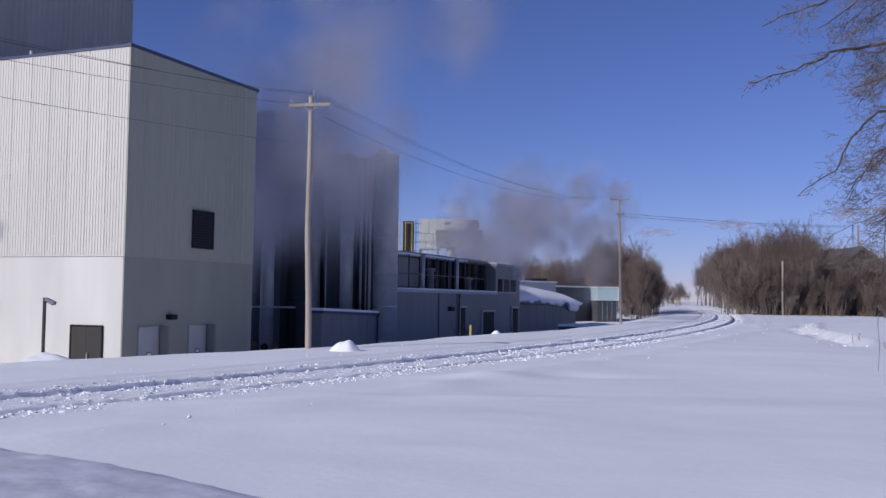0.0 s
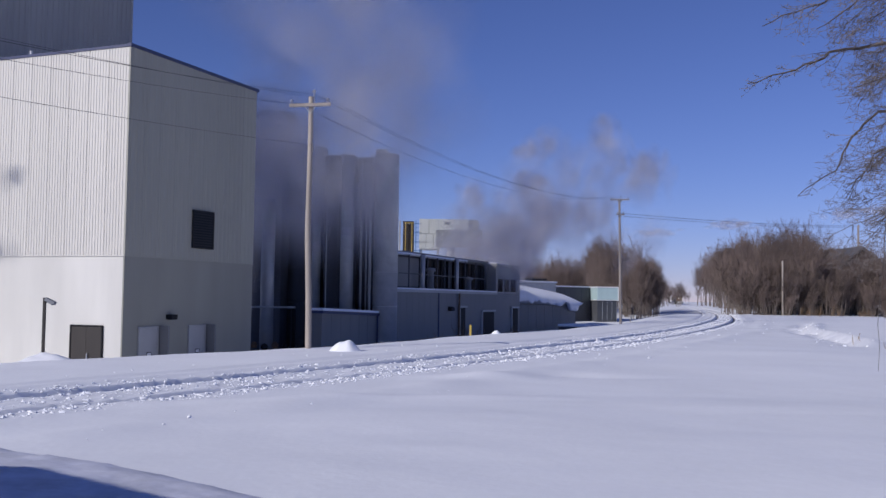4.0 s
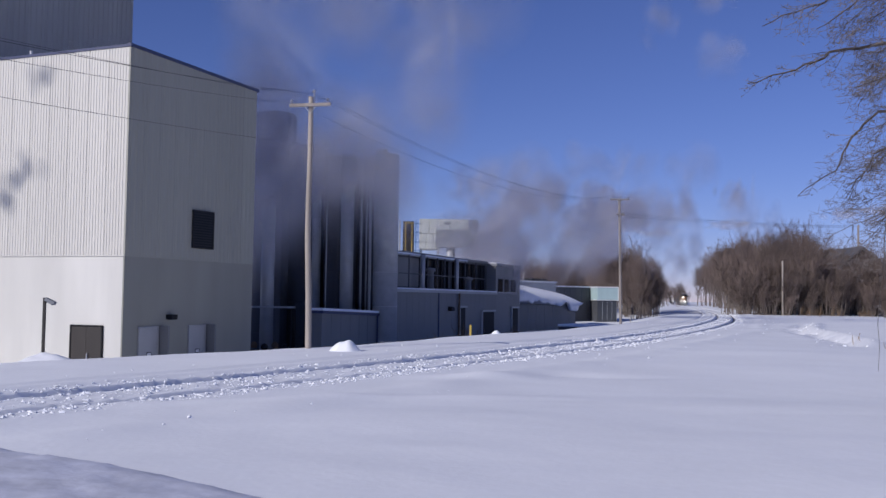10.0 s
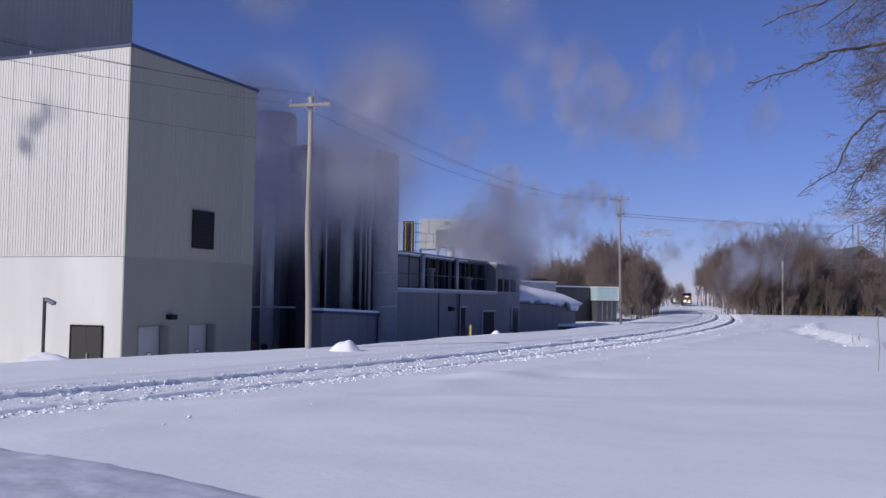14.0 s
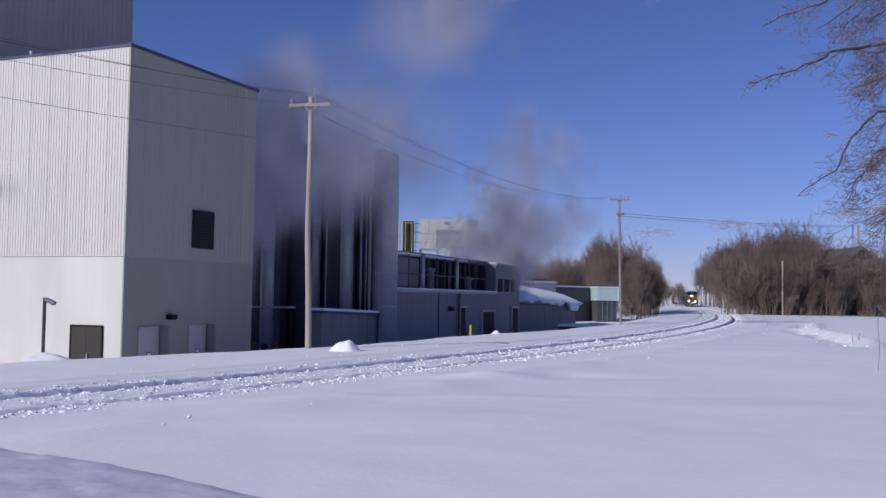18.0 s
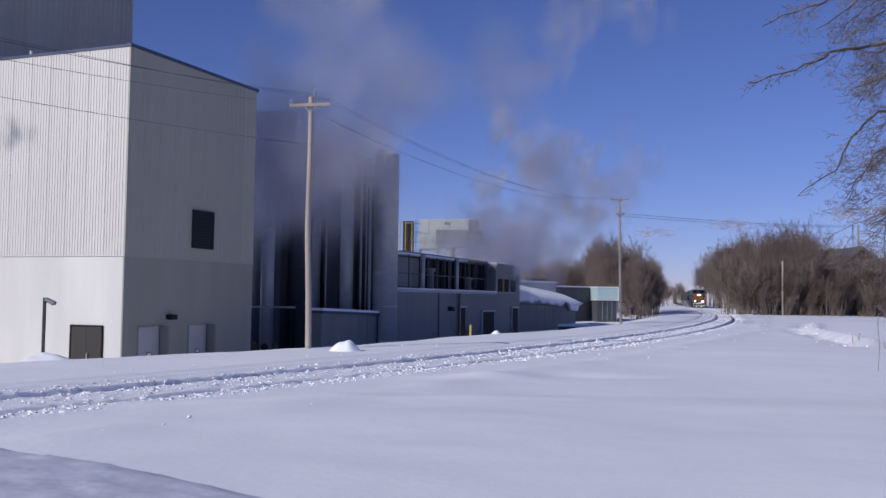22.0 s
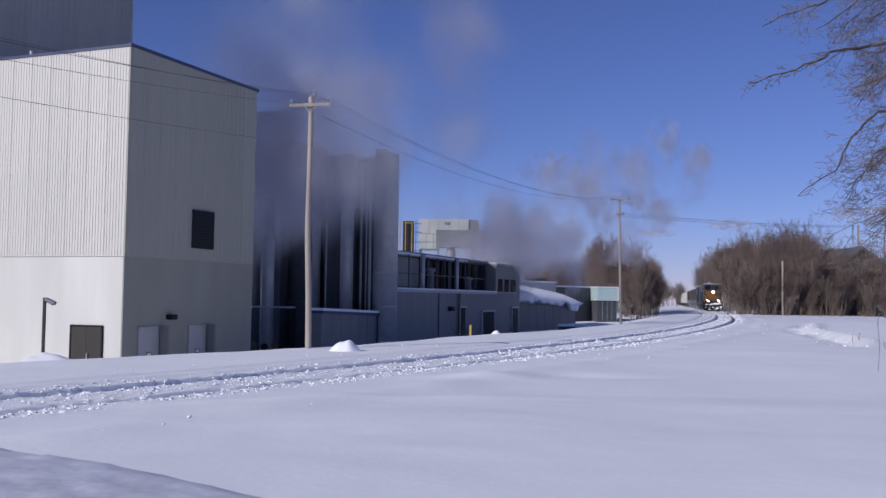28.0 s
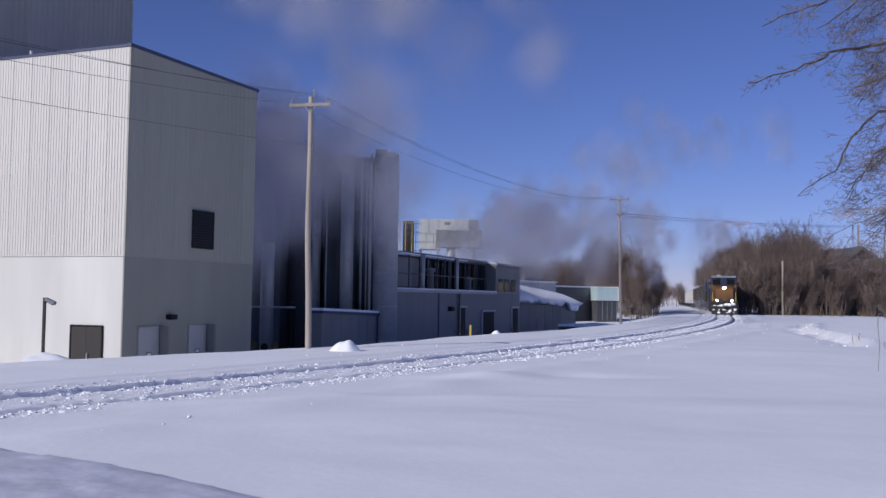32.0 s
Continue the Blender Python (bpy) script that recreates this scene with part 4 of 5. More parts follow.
def woods():
    rng = random.Random(17)
    talls = [bare_tree(s, 10.0, (20, 10, 8), 3, "bare brown deciduous tree at the wood's edge") for s in (1, 2, 3, 4)]
    bushes = [bare_tree(s, 4.2, (9, 7, 6), 3, "leafless brown bush in the snow", "leafless_bush", stems=5, r=0.035) for s in (11, 12, 13)]
    used = set()
    full = {o: max(v.co.z for c in o.children for v in c.data.vertices) for o in talls + bushes}

    def crest(b):
        """How high the wood's crown stands over the eye's level, as a slope, along a bearing x / y."""
        bs = (0.05, 0.15, 0.163, 0.183, 0.192, 0.204, 0.217, 0.226, 0.232, 0.245, 0.258, 0.263, 0.275, 0.286, 0.298, 0.313, 0.345, 0.365, 0.386, 0.405, 0.43, 0.48)
        hs = (0.046, 0.049, 0.072, 0.080, 0.074, 0.064, 0.054, 0.034, 0.022, 0.025, 0.034, 0.042, 0.058, 0.070, 0.080, 0.085, 0.079, 0.086, 0.089, 0.074, 0.066, 0.070)
        return float(np.interp(b, bs, hs))

    def put(kinds, x, y, share):
        """A tree or bush that reaches so large a share of the crest."""
        src = rng.choice(kinds)
        z = float(ground_z(x, y)) - 0.05
        size = max(0.25, (1.5 + crest(x / y) * y - z) * share / full[src])
        m = Matrix.Translation((x, y, z)) @ Matrix.Rotation(rng.uniform(0, 6.28), 4, "Z")
        if src in used:
            o = copy_thing(src, m)
        else:
            used.add(src)
            o = src
            o.matrix_basis = m
        wide = min(1.5, max(0.8, size))
        o.scale = (wide * rng.uniform(0.8, 1.05), wide * rng.uniform(0.8, 1.05), size)

    # right of the line: a wood whose edge runs away along it
    for k in range(150):
        y = rng.uniform(121, 152) if k < 110 else rng.uniform(152, 240)
        lo = float(track_x(y)) + (6.5 if y < 160 else 7.5)
        x = rng.uniform(lo, 66 if y < 152 else lo + 18)
        put(talls, x, y, rng.choice((rng.uniform(0.6, 0.9), rng.uniform(0.75, 1.08))))
    for k in range(75):
        y = 117.5 + rng.uniform(0, 4)
        put(bushes, rng.uniform(37, 62), y, rng.uniform(0.22, 0.5))
    for k in range(95):
        y = 119 + rng.uniform(0, 9)
        put(bushes, rng.uniform(37, 66), y, rng.uniform(0.35, 0.72))
    for k in range(46):
        y = rng.uniform(124, 260)
        put(bushes, float(track_x(y)) + rng.uniform(5.5, 9.5), y, rng.uniform(0.5, 0.85))
    for k in range(30):
        y = rng.uniform(240, 420)
        put(talls, float(track_x(y)) + rng.uniform(5, 15), y, rng.uniform(0.75, 1.0))
    # left of the line, behind the sheds
    for k in range(66):
        y = rng.uniform(150, 235)
        put(talls, rng.uniform(0.05, 0.165) * y, y, rng.uniform(0.62, 1.1))
    for k in range(46):
        y = rng.uniform(150, 185)
        put(talls, rng.uniform(0.08, 0.165) * y, y, rng.uniform(0.7, 1.0))
    for k in range(34):
        y = rng.uniform(122, 165)
        put(talls, rng.uniform(0.155, 0.222) * y, y, rng.uniform(0.65, 1.06))
    for k in range(50):
        y = rng.uniform(112, 140)
        put(bushes, rng.uniform(0.186, 0.224) * y, y, rng.uniform(0.4, 0.85))
    for k in range(22):
        y = rng.uniform(240, 420)
        put(talls, rng.uniform(0.222, 0.248) * y, y, rng.uniform(0.65, 1.0))
    # the far end of the cutting
    for k in range(22):
        y = rng.uniform(560, 760)
        put(talls, rng.uniform(0.19, 0.285) * y, y, rng.uniform(0.35, 0.6))
    for o in talls + bushes:
        if o not in used:
            put([o], 50, 128, 0.8)


woods()


def near_tree():
    """The tree that reaches in from the side: heavy limbs and hanging twigs."""
    rng = random.Random(5)
    t = thing("roadside_tree", pose(7.6, 12.5, -0.1), "grey-barked roadside tree with bare drooping branches", "tree")
    v, f = [], []
    limb(v, f, [Vector((0, 0, -0.3)), Vector((0.05, 0, 2)), Vector((0.1, 0.1, 4.5)), Vector((0.2, 0.2, 8))], [0.3, 0.26, 0.2, 0.1], 12)
    mesh_object("trunk", v, f, NEAR_BARK, t, smooth=True)

    def bough(pts, r0, twigs, length):
        v, f = [], []
        pts = [Vector(p) for p in pts]
        fine = []
        for a, b in zip(pts, pts[1:]):
            for k in range(4):
                fine.append(a.lerp(b, k / 4) + Vector((rng.uniform(-1, 1), rng.uniform(-1, 1), rng.uniform(-1, 1))) * 0.03)
        fine.append(pts[-1])
        n = len(fine)
        limb(v, f, fine, [0.55 * r0 * (1 - 0.85 * i / n) for i in range(n)], 6)
        o = mesh_object("bough", v, f, NEAR_BARK, t, smooth=True)
        store = [([], []), ([], [])]
        for k in range(twigs):
            i = int((rng.random() ** 1.15) * (n - 1))
            along = (fine[min(i + 2, n - 1)] - fine[max(0, i - 1)]).normalized()
            d = (along * 0.8 + Vector((rng.uniform(-0.6, 0.6), rng.uniform(-0.8, 0.8), rng.uniform(-0.9, 0.45)))).normalized()
            grow(rng, store, fine[i], d, length * rng.uniform(0.7, 1.7) * (1.15 - 0.75 * i / n), max(0.004, r0 * 0.1), 2, 4, -0.03, 0.13, (0, 0, 5, 4), 0.003)
        tagged(mesh_object("spray", *store[1], NEAR_TWIG, o), "thin grey twigs", kind="stuff")

    # from the trunk outwards, in the tree's own space
    bough([(0.1, 0, 4.9), (-1.0, 0, 5.2), (-1.8, 0.1, 5.08), (-2.48, 0.1, 4.93), (-2.92, 0.1, 4.7), (-3.6, 0.1, 4.5)], 0.06, 26, 0.55)
    bough([(0.1, 0, 5.2), (-1.2, -0.2, 5.75), (-2.0, -0.2, 5.8), (-2.56, -0.2, 5.58), (-2.95, -0.2, 5.42), (-3.5, -0.2, 5.18)], 0.05, 28, 0.555)
    bough([(0.1, 0.1, 4.1), (-1.0, 0.1, 4.35), (-1.83, 0.2, 4.15), (-2.2, 0.2, 3.8), (-2.4, 0.2, 3.35), (-2.9, 0.2, 3.02)], 0.05, 24, 0.5)
    bough([(0.1, 0.1, 3.7), (-1.3, 0.3, 3.95), (-1.8, 0.3, 3.6), (-2.05, 0.3, 3.25), (-2.2, 0.3, 2.95)], 0.035, 30, 0.5)
    bough([(0.1, 0.0, 5.6), (-1.2, 0.3, 6.0), (-2.0, 0.3, 5.7), (-2.6, 0.3, 5.3)], 0.045, 24, 0.55)
    bough([(0.1, 0.0, 4.6), (-1.3, -0.3, 4.75), (-1.9, -0.3, 4.55), (-2.4, -0.3, 4.35)], 0.04, 20, 0.5)
    for k in range(14):
        x, z = rng.uniform(-1.2, -1.7), 2.6 + 0.26 * k
        bough([(0.1, 0, z + 0.3), (x, rng.uniform(-0.5, 0.6), z + 0.25), (x - 0.35, rng.uniform(-0.5, 0.6), z + rng.uniform(-0.2, 0.1)), (x - rng.uniform(0.6, 1.0), rng.uniform(-0.5, 0.6), z - rng.uniform(0.25, 0.6))], 0.02, 26, 0.66)
    bough([(0.1, 0.0, 3.2), (-1.0, -0.3, 3.2), (-1.95, -0.3, 2.9), (-2.02, -0.3, 1.9), (-2.08, -0.3, 0.75)], 0.02, 16, 0.38)


near_tree()


def far_house():
    h = thing("house", pose(60.2, 138, -0.95, 0, 0, 12), "dark house behind the trees with a snow-edged gable roof", "house")
    part("wall", box((-4.5, 0, 0), (4.5, 8, 7.0)), DARK_CLAD, h)
    part("roof", prism([(-5.2, 6.9), (0, 10.3), (5.2, 6.9), (5.2, 7.2), (0, 10.65), (-5.2, 7.2)], -0.5, 8.5), LOCO_GREY, h, "dark gable roof")
    part("roof_snow", prism([(-5.2, 7.21), (-4.6, 7.61), (-4.6, 7.7), (-5.2, 7.3)], -0.5, 8.5), SNOW, h, "snow along the eave")
    w = part("window", box((-1, -0.06, 3), (1, -0.004, 5)), GLASS, h)
    part("window_frame", box((-1.1, -0.1, 2.9), (1.1, -0.065, 2.98)), DOOR_WHITE, w)


far_house()


def weed_clump(x, y, h, n, seed):
    rng = random.Random(seed)
    t = thing("dry_weed", pose(x, y, float(ground_z(x, y)) - 0.05), "clump of dry brown weeds standing in snow", "weed", "dry weeds")
    for k in range(n):
        v, f = [], []
        p, d = Vector((rng.uniform(-0.3, 0.3), rng.uniform(-0.3, 0.3), 0)), Vector((rng.uniform(-0.2, 0.2), rng.uniform(-0.2, 0.2), 1))
        pts = [p]
        for i in range(4):
            d = (d + Vector((rng.uniform(-0.2, 0.2), rng.uniform(-0.2, 0.2), 0))).normalized()
            pts.append(pts[-1] + d * h * rng.uniform(0.6, 1.1) / 4)
        limb(v, f, pts, [0.014, 0.013, 0.012, 0.011, 0.008], 3)
        for i in range(4):
            q = pts[1 + i % 4]
            limb(v, f, [q, q + Vector((rng.uniform(-0.25, 0.25), rng.uniform(-0.25, 0.25), 0.25)) * h * 0.4], [0.01, 0.008], 3)
        mesh_object("stem", v, f, WEED, t)


def weeds():
    rng = random.Random(31)
    for px, y, h in ((-0.004, 46, 1.6), (0.001, 47, 1.2), (0.021, 50, 2.2), (0.024, 52, 1.6), (0.032, 50, 1.9), (0.036, 54, 1.2), (0.048, 55, 1.2), (0.073, 62, 1.9), (0.0765, 63, 1.7), (0.071, 60, 1.3), (-0.006, 45, 1.0), (0.06, 56, 0.9)):
        weed_clump(px * y, y, h, 8, int(px * 1000) + 50)
    weed_clump(16.3, 38, 0.45, 3, 77)
    weed_clump(15.2, 33, 0.3, 3, 78)
    # stalks along the foot of the wood
    for k in range(14):
        y = rng.uniform(112, 117.5)
        weed_clump(rng.uniform(0.37, 0.47) * y, y, rng.uniform(0.8, 1.5), 6, 100 + k)


weeds()

# ------------------------------------------------------------------ train
MOVES = []                 # (thing, rows), keyed at the end


def loco_body(t, cab):
    """A road diesel, its front towards +x; the origin lies on the rail tops at its middle."""
    part("frame", box((-10.6, -1.45, 1.0), (10.7, 1.45, 1.62), 0.05), TRUCK, t, "black underframe")
    part("fuel_tank", box((-3.4, -1.3, 0.35), (3.2, 1.3, 0.99), 0.15), TRUCK, t)
    hood = part("long_hood", box((-10.2, -0.98, 1.63), (6.0, 0.98, 4.25), 0.12), cab, t)
    part("roof", box((-10.1, -0.85, 4.255), (6.0, 0.85, 4.5), 0.1), LOCO_GREY, t, "grey roof")
    part("radiator", box((-10.0, -1.5, 3.3), (-6.2, 1.5, 4.55), 0.1), LOCO_GREY, t, "flared radiator")
    for k in range(9):
        for sy in (-1, 1):
            part("hood_door", box((-5.6 + k * 1.2, sy * 0.985, 1.75), (-4.5 + k * 1.2, sy * 1.0, 3.5), 0.005), cab, hood)
    c = part("cab", box((6.01, -1.5, 1.63), (8.6, 1.5, 4.45), 0.1), cab, t, "crew cab")
    part("cab_roof", prism([(5.9, 4.455), (8.75, 4.455), (8.3, 4.68), (6.2, 4.68)], -1.4, 1.4), GALV, t, "grey cab roof")
    for y0, y1 in ((-1.25, -0.4), (0.4, 1.25)):
        part("windscreen", box((8.605, y0, 3.62), (8.63, y1, 4.22), 0.01), GLASS, c)
    for sy in (-1, 1):
        part("side_window", box((6.6, sy * 1.505, 3.4), (7.9, sy * 1.525, 4.1), 0.01), GLASS, c)
    part("centre_post", box((8.605, -0.38, 2.6), (8.75, 0.38, 4.4), 0.03), cab, c)
    part("nose", prism([(8.61, 1.63), (10.1, 1.63), (10.15, 3.1), (9.9, 3.3), (8.61, 3.5)], -1.0, 1.0), LOCO_YELLOW, t, "orange-yellow nose")
    part("cab_front", box((8.605, -1.47, 1.64), (8.634, 1.47, 3.44), 0.01), LOCO_YELLOW, t)
    part("headlight_box", box((9.86, -0.3, 3.02), (10.17, 0.3, 3.42), 0.04), LOCO_BLUE, t, "dark headlight housing")
    part("end_platform", box((10.1, -1.42, 1.5), (10.7, 1.42, 1.62), 0.02), TRUCK, t)
    part("nose_band", box((10.155, -0.98, 1.64), (10.172, 0.98, 1.95)), LOCO_BLUE, t, "dark band across the nose")
    part("air_horn", tube((7.4, 0.3, 4.68), (7.9, 0.3, 4.85), 0.07, 0.12, 10), LOCO_GREY, t)
    part("antenna_dome", lathe([(0, 4.68), (0.3, 4.68), (0.28, 4.8), (0, 4.88)], 12), DOOR_PALE, t).matrix_basis = pose(7.0, -0.5, 0)
    part("nose_door", box((10.155, -0.2, 1.7), (10.18, 0.45, 3.05), 0.01), LOCO_YELLOW, t)
    part("cab_band", box((8.635, -1.48, 3.45), (8.66, 1.48, 3.6)), LOCO_YELLOW, t)
    for sy in (-1, 1):
        part("headlight", tube((10.1, 0.1 * sy, 3.2), (10.22, 0.1 * sy, 3.2), 0.10, n=14), LAMP, t, "lit headlight")
        part("ditch_light", tube((10.72, 0.83 * sy, 1.72), (10.86, 0.83 * sy, 1.72), 0.10, n=14), LAMP, t, "lit ditch light")
        part("number_board", box((8.64, sy * 0.6 - 0.3, 4.24), (8.7, sy * 0.6 + 0.3, 4.42)), BLACK, t)
        for k in range(7):
            part("handrail_post", tube((-8 + k * 2.2, sy * 1.42, 1.62), (-8 + k * 2.2, sy * 1.42, 2.6), 0.02, n=5), cab, t)
        part("handrail", tube((-9, sy * 1.42, 2.6), (6, sy * 1.42, 2.6), 0.02, n=5), cab, t)
        part("nose_rail", tube((9.95, sy * 1.3, 1.6), (9.95, sy * 1.3, 2.75), 0.03, n=6), YELLOW, t, "yellow hand rail")
        part("nose_rail", tube((10.6, sy * 1.3, 1.6), (10.6, sy * 1.3, 2.6), 0.03, n=6), YELLOW, t, "yellow hand rail")
        part("nose_rail", tube((9.95, sy * 1.3, 2.75), (10.6, sy * 1.3, 2.6), 0.03, n=6), YELLOW, t)
        part("lamp_bezel", tube((10.705, 0.83 * sy, 1.72), (10.80, 0.83 * sy, 1.72), 0.17, n=14), TRUCK, t)
        part("wiper_box", box((8.64, sy * 0.85 - 0.35, 3.5), (8.70, sy * 0.85 + 0.35, 3.58)), BLACK, t)
        part("grab_iron", tube((8.66, sy * 1.38, 1.8), (8.66, sy * 1.38, 3.3), 0.025, n=6), TRUCK, t)
        part("vent_grille", box((8.636, sy * 1.25 - 0.18, 2.1), (8.655, sy * 1.25 + 0.18, 2.9)), LOCO_BLUE, t)
        part("step_well", box((9.9, sy * 1.5 - 0.2, 0.4), (10.7, sy * 1.5 + 0.05, 1.6), 0.02), TRUCK, t)
        part("mirror", box((8.3, sy * 1.62 - 0.1, 3.6), (8.36, sy * 1.62 + 0.1, 3.9)), BLACK, t)
    # plough and coupler, packed with snow
    part("plough", prism([(10.7, 0.12), (11.25, 0.12), (10.95, 0.95), (10.7, 1.0)], -1.45, 1.45), TRUCK, t, "black snow plough")
    part("pilot", box((10.705, -1.45, 1.0), (10.8, 1.45, 1.58), 0.02), TRUCK, t)
    part("coupler", box((10.8, -0.2, 0.75), (11.35, 0.2, 1.05), 0.06), TRUCK, t)
    rng = random.Random(3)
    for k in range(22):
        y, z = rng.uniform(-1.35, 1.35), rng.uniform(0.25, 1.35)
        if k < 5:
            y, z = -1.2 + 0.6 * k, 0.62
        bm = bmesh.new()
        bmesh.ops.create_icosphere(bm, subdivisions=3, radius=1)
        for v in bm.verts:
            v.co *= 1 + 0.5 * noise.noise(v.co * 1.7 + Vector((k, 0, 0))) + 0.25 * noise.noise(v.co * 5 + Vector((0, k, 0)))
        o = part("packed_snow", bm, SNOW, t, "snow packed on the pilot", smooth=True)
        o.matrix_basis = Matrix.Translation((11.12 - 0.25 * z, y, z)) @ Matrix.Diagonal((0.16, rng.uniform(0.1, 0.32), rng.uniform(0.06, 0.17), 1))
    running_gear(t, (-6.6, 6.6), (-1.85, 0, 1.85), 0.53)


def running_gear(t, centres, axles, r):
    for c in centres:
        b = part("bogie", box((c + axles[0] - 0.75, -1.25, 0.45), (c + axles[-1] + 0.75, 1.25, 0.98), 0.08), TRUCK, t, "black bogie frame")
        for a in axles:
            for sy in (-0.72, 0.72):
                w = part("wheel", tube((c + a, sy - 0.06, r), (c + a, sy + 0.06, r), r, n=18), RAIL, b)


def box_car(t, mat, roof=GALV, length=16.8):
    h = length / 2
    part("body", box((-h, -1.48, 1.15), (h, 1.48, 4.35), 0.03), mat, t)
    part("roof", prism([(-1.55, 4.355), (1.55, 4.355), (0, 4.62)], -h - 0.05, h + 0.05), roof, t).matrix_basis = pose(0, 0, 0, 0, 0, 90)
    for sy in (-1, 1):
        d = part("sliding_door", box((-1.5, sy * 1.5, 1.3), (1.5, sy * 1.55, 4.15), 0.01), mat, t)
        n = 12
        for k in range(n):
            x = -h + 0.5 + k * (2 * h - 1.0) / (n - 1)
            if abs(x) > 1.7:
                part("rib", box((x - 0.06, sy * 1.482, 1.2), (x + 0.06, sy * 1.53, 4.3)), mat, t)
    for sx in (-1, 1):
        part("end_ladder", box((sx * h, -1.3, 1.3), (sx * (h + 0.08), -0.9, 4.2)), TRUCK, t)
        part("coupler", box((sx * h, -0.2, 0.75), (sx * (h + 0.55), 0.2, 1.0)), TRUCK, t)
    part("sill", box((-h, -1.4, 0.95), (h, 1.4, 1.145)), TRUCK, t)
    running_gear(t, (-h + 2.3, h - 2.3), (-0.85, 0.85), 0.46)


def hopper_car(t, mat, length=15.6):
    h = length / 2
    part("body", prism([(-h, 2.0), (-h + 2.2, 1.0), (h - 2.2, 1.0), (h, 2.0), (h, 4.3), (-h, 4.3)], -1.5, 1.5), mat, t)
    part("top_rim", box((-h - 0.05, -1.58, 4.25), (h + 0.05, 1.58, 4.42), 0.03), mat, t)
    part("snow_load", box((-h + 0.1, -1.4, 4.425), (h - 0.1, 1.4, 4.5), 0.03), SNOW, t, "snow on the load")
    for sy in (-1, 1):
        for k in range(10):
            x = -h + 0.4 + k * (2 * h - 0.8) / 9
            part("rib", box((x - 0.08, sy * 1.5, 1.9), (x + 0.08, sy * 1.58, 4.24)), mat, t)
    for sx in (-1, 1):
        part("coupler", box((sx * h, -0.2, 0.75), (sx * (h + 0.5), 0.2, 1.0)), TRUCK, t)
    part("sill", box((-h, -0.5, 0.85), (h, 0.5, 0.995)), TRUCK, t)
    running_gear(t, (-h + 1.6, h - 1.6), (-0.85, 0.85), 0.46)


# distance along the line, measured from y = 0
LINE_Y = np.linspace(-20, 1400, 14201)
LINE_S = np.concatenate([[0], np.cumsum(np.hypot(np.diff(track_x(LINE_Y)), np.diff(LINE_Y)))])
NOSE_END, SPEED = float(np.interp(112, LINE_Y, LINE_S)), 12.0


def on_line(s):
    y = float(np.interp(s, LINE_S, LINE_Y))
    return Vector((float(track_x(y)), y, -0.045))


def train_rows(behind, wheelbase):
    rows = []
    for k in range(17):
        t = k * 2.0
        s = NOSE_END + SPEED * (32 - t) + behind
        a, b = on_line(s - wheelbase), on_line(s + wheelbase)
        d = a - b
        rows.append((t, Matrix.Translation((a + b) / 2) @ Matrix.Rotation(math.atan2(d.y, d.x), 4, "Z")))
    return rows


def train():
    gap = 11.3
    lead = thing("locomotive", pose(0, 0, 0), "orange-nosed diesel locomotive with lit headlights and snowy plough", "locomotive", "train")
    loco_body(lead, LOCO_BLUE)
    MOVES.append((lead, train_rows(gap, 6.6)))
    second = thing("locomotive", pose(0, 0, 0), "dark blue trailing diesel locomotive", "locomotive", "train")
    part("frame", box((-10.6, -1.45, 1.0), (10.6, 1.45, 1.62), 0.05), TRUCK, second)
    part("long_hood", box((-10.2, -0.98, 1.63), (6.5, 0.98, 4.3), 0.12), LOCO_BLUE, second)
    part("radiator", box((-10.0, -1.5, 3.3), (-6.2, 1.5, 4.6), 0.1), LOCO_BLUE, second)
    part("cab", box((6.51, -1.5, 1.63), (9.0, 1.5, 4.6), 0.1), LOCO_BLUE, second)
    part("nose", box((9.01, -1.3, 1.63), (10.2, 1.3, 3.1), 0.15), LOCO_BLUE, second)
    for y0, y1 in ((-1.2, -0.2), (0.2, 1.2)):
        part("windscreen", box((9.005, y0, 3.5), (9.03, y1, 4.2), 0.01), GLASS, second)
    part("fuel_tank", box((-3.4, -1.3, 0.35), (3.2, 1.3, 0.99), 0.15), TRUCK, second)
    running_gear(second, (-6.6, 6.6), (-1.85, 0, 1.85), 0.53)
    MOVES.append((second, train_rows(gap + 22.6, 6.6)))
    at = gap + 22.6 + 11.3
    kinds = [("box", CAR_DARK), ("hop", CAR_DARK), ("box", CAR_BROWN), ("hop", CAR_DARK)] + [("box", CAR_PALE)] * 4
    kinds += [("hop", CAR_DARK), ("box", CAR_BROWN), ("hop", CAR_DARK), ("box", CAR_DARK), ("hop", CAR_DARK), ("box", CAR_BROWN)]
    for kind, mat in kinds:
        if kind == "box":
            c = thing("boxcar", pose(0, 0, 0), {CAR_PALE: "pale grey boxcar with weathered sides", CAR_BROWN: "oxide-brown boxcar with ribbed sides"}.get(mat, "dark boxcar with ribbed sides"), "freight car", "train")
            box_car(c, mat)
            n = 16.8 + 1.1
        else:
            c = thing("hopper_car", pose(0, 0, 0), "dark hopper car with snow on its load", "freight car", "train")
            hopper_car(c, mat)
            n = 15.6 + 1.0
        MOVES.append((c, train_rows(at + n / 2, n / 2 - 2.4)))
        at += n


train()


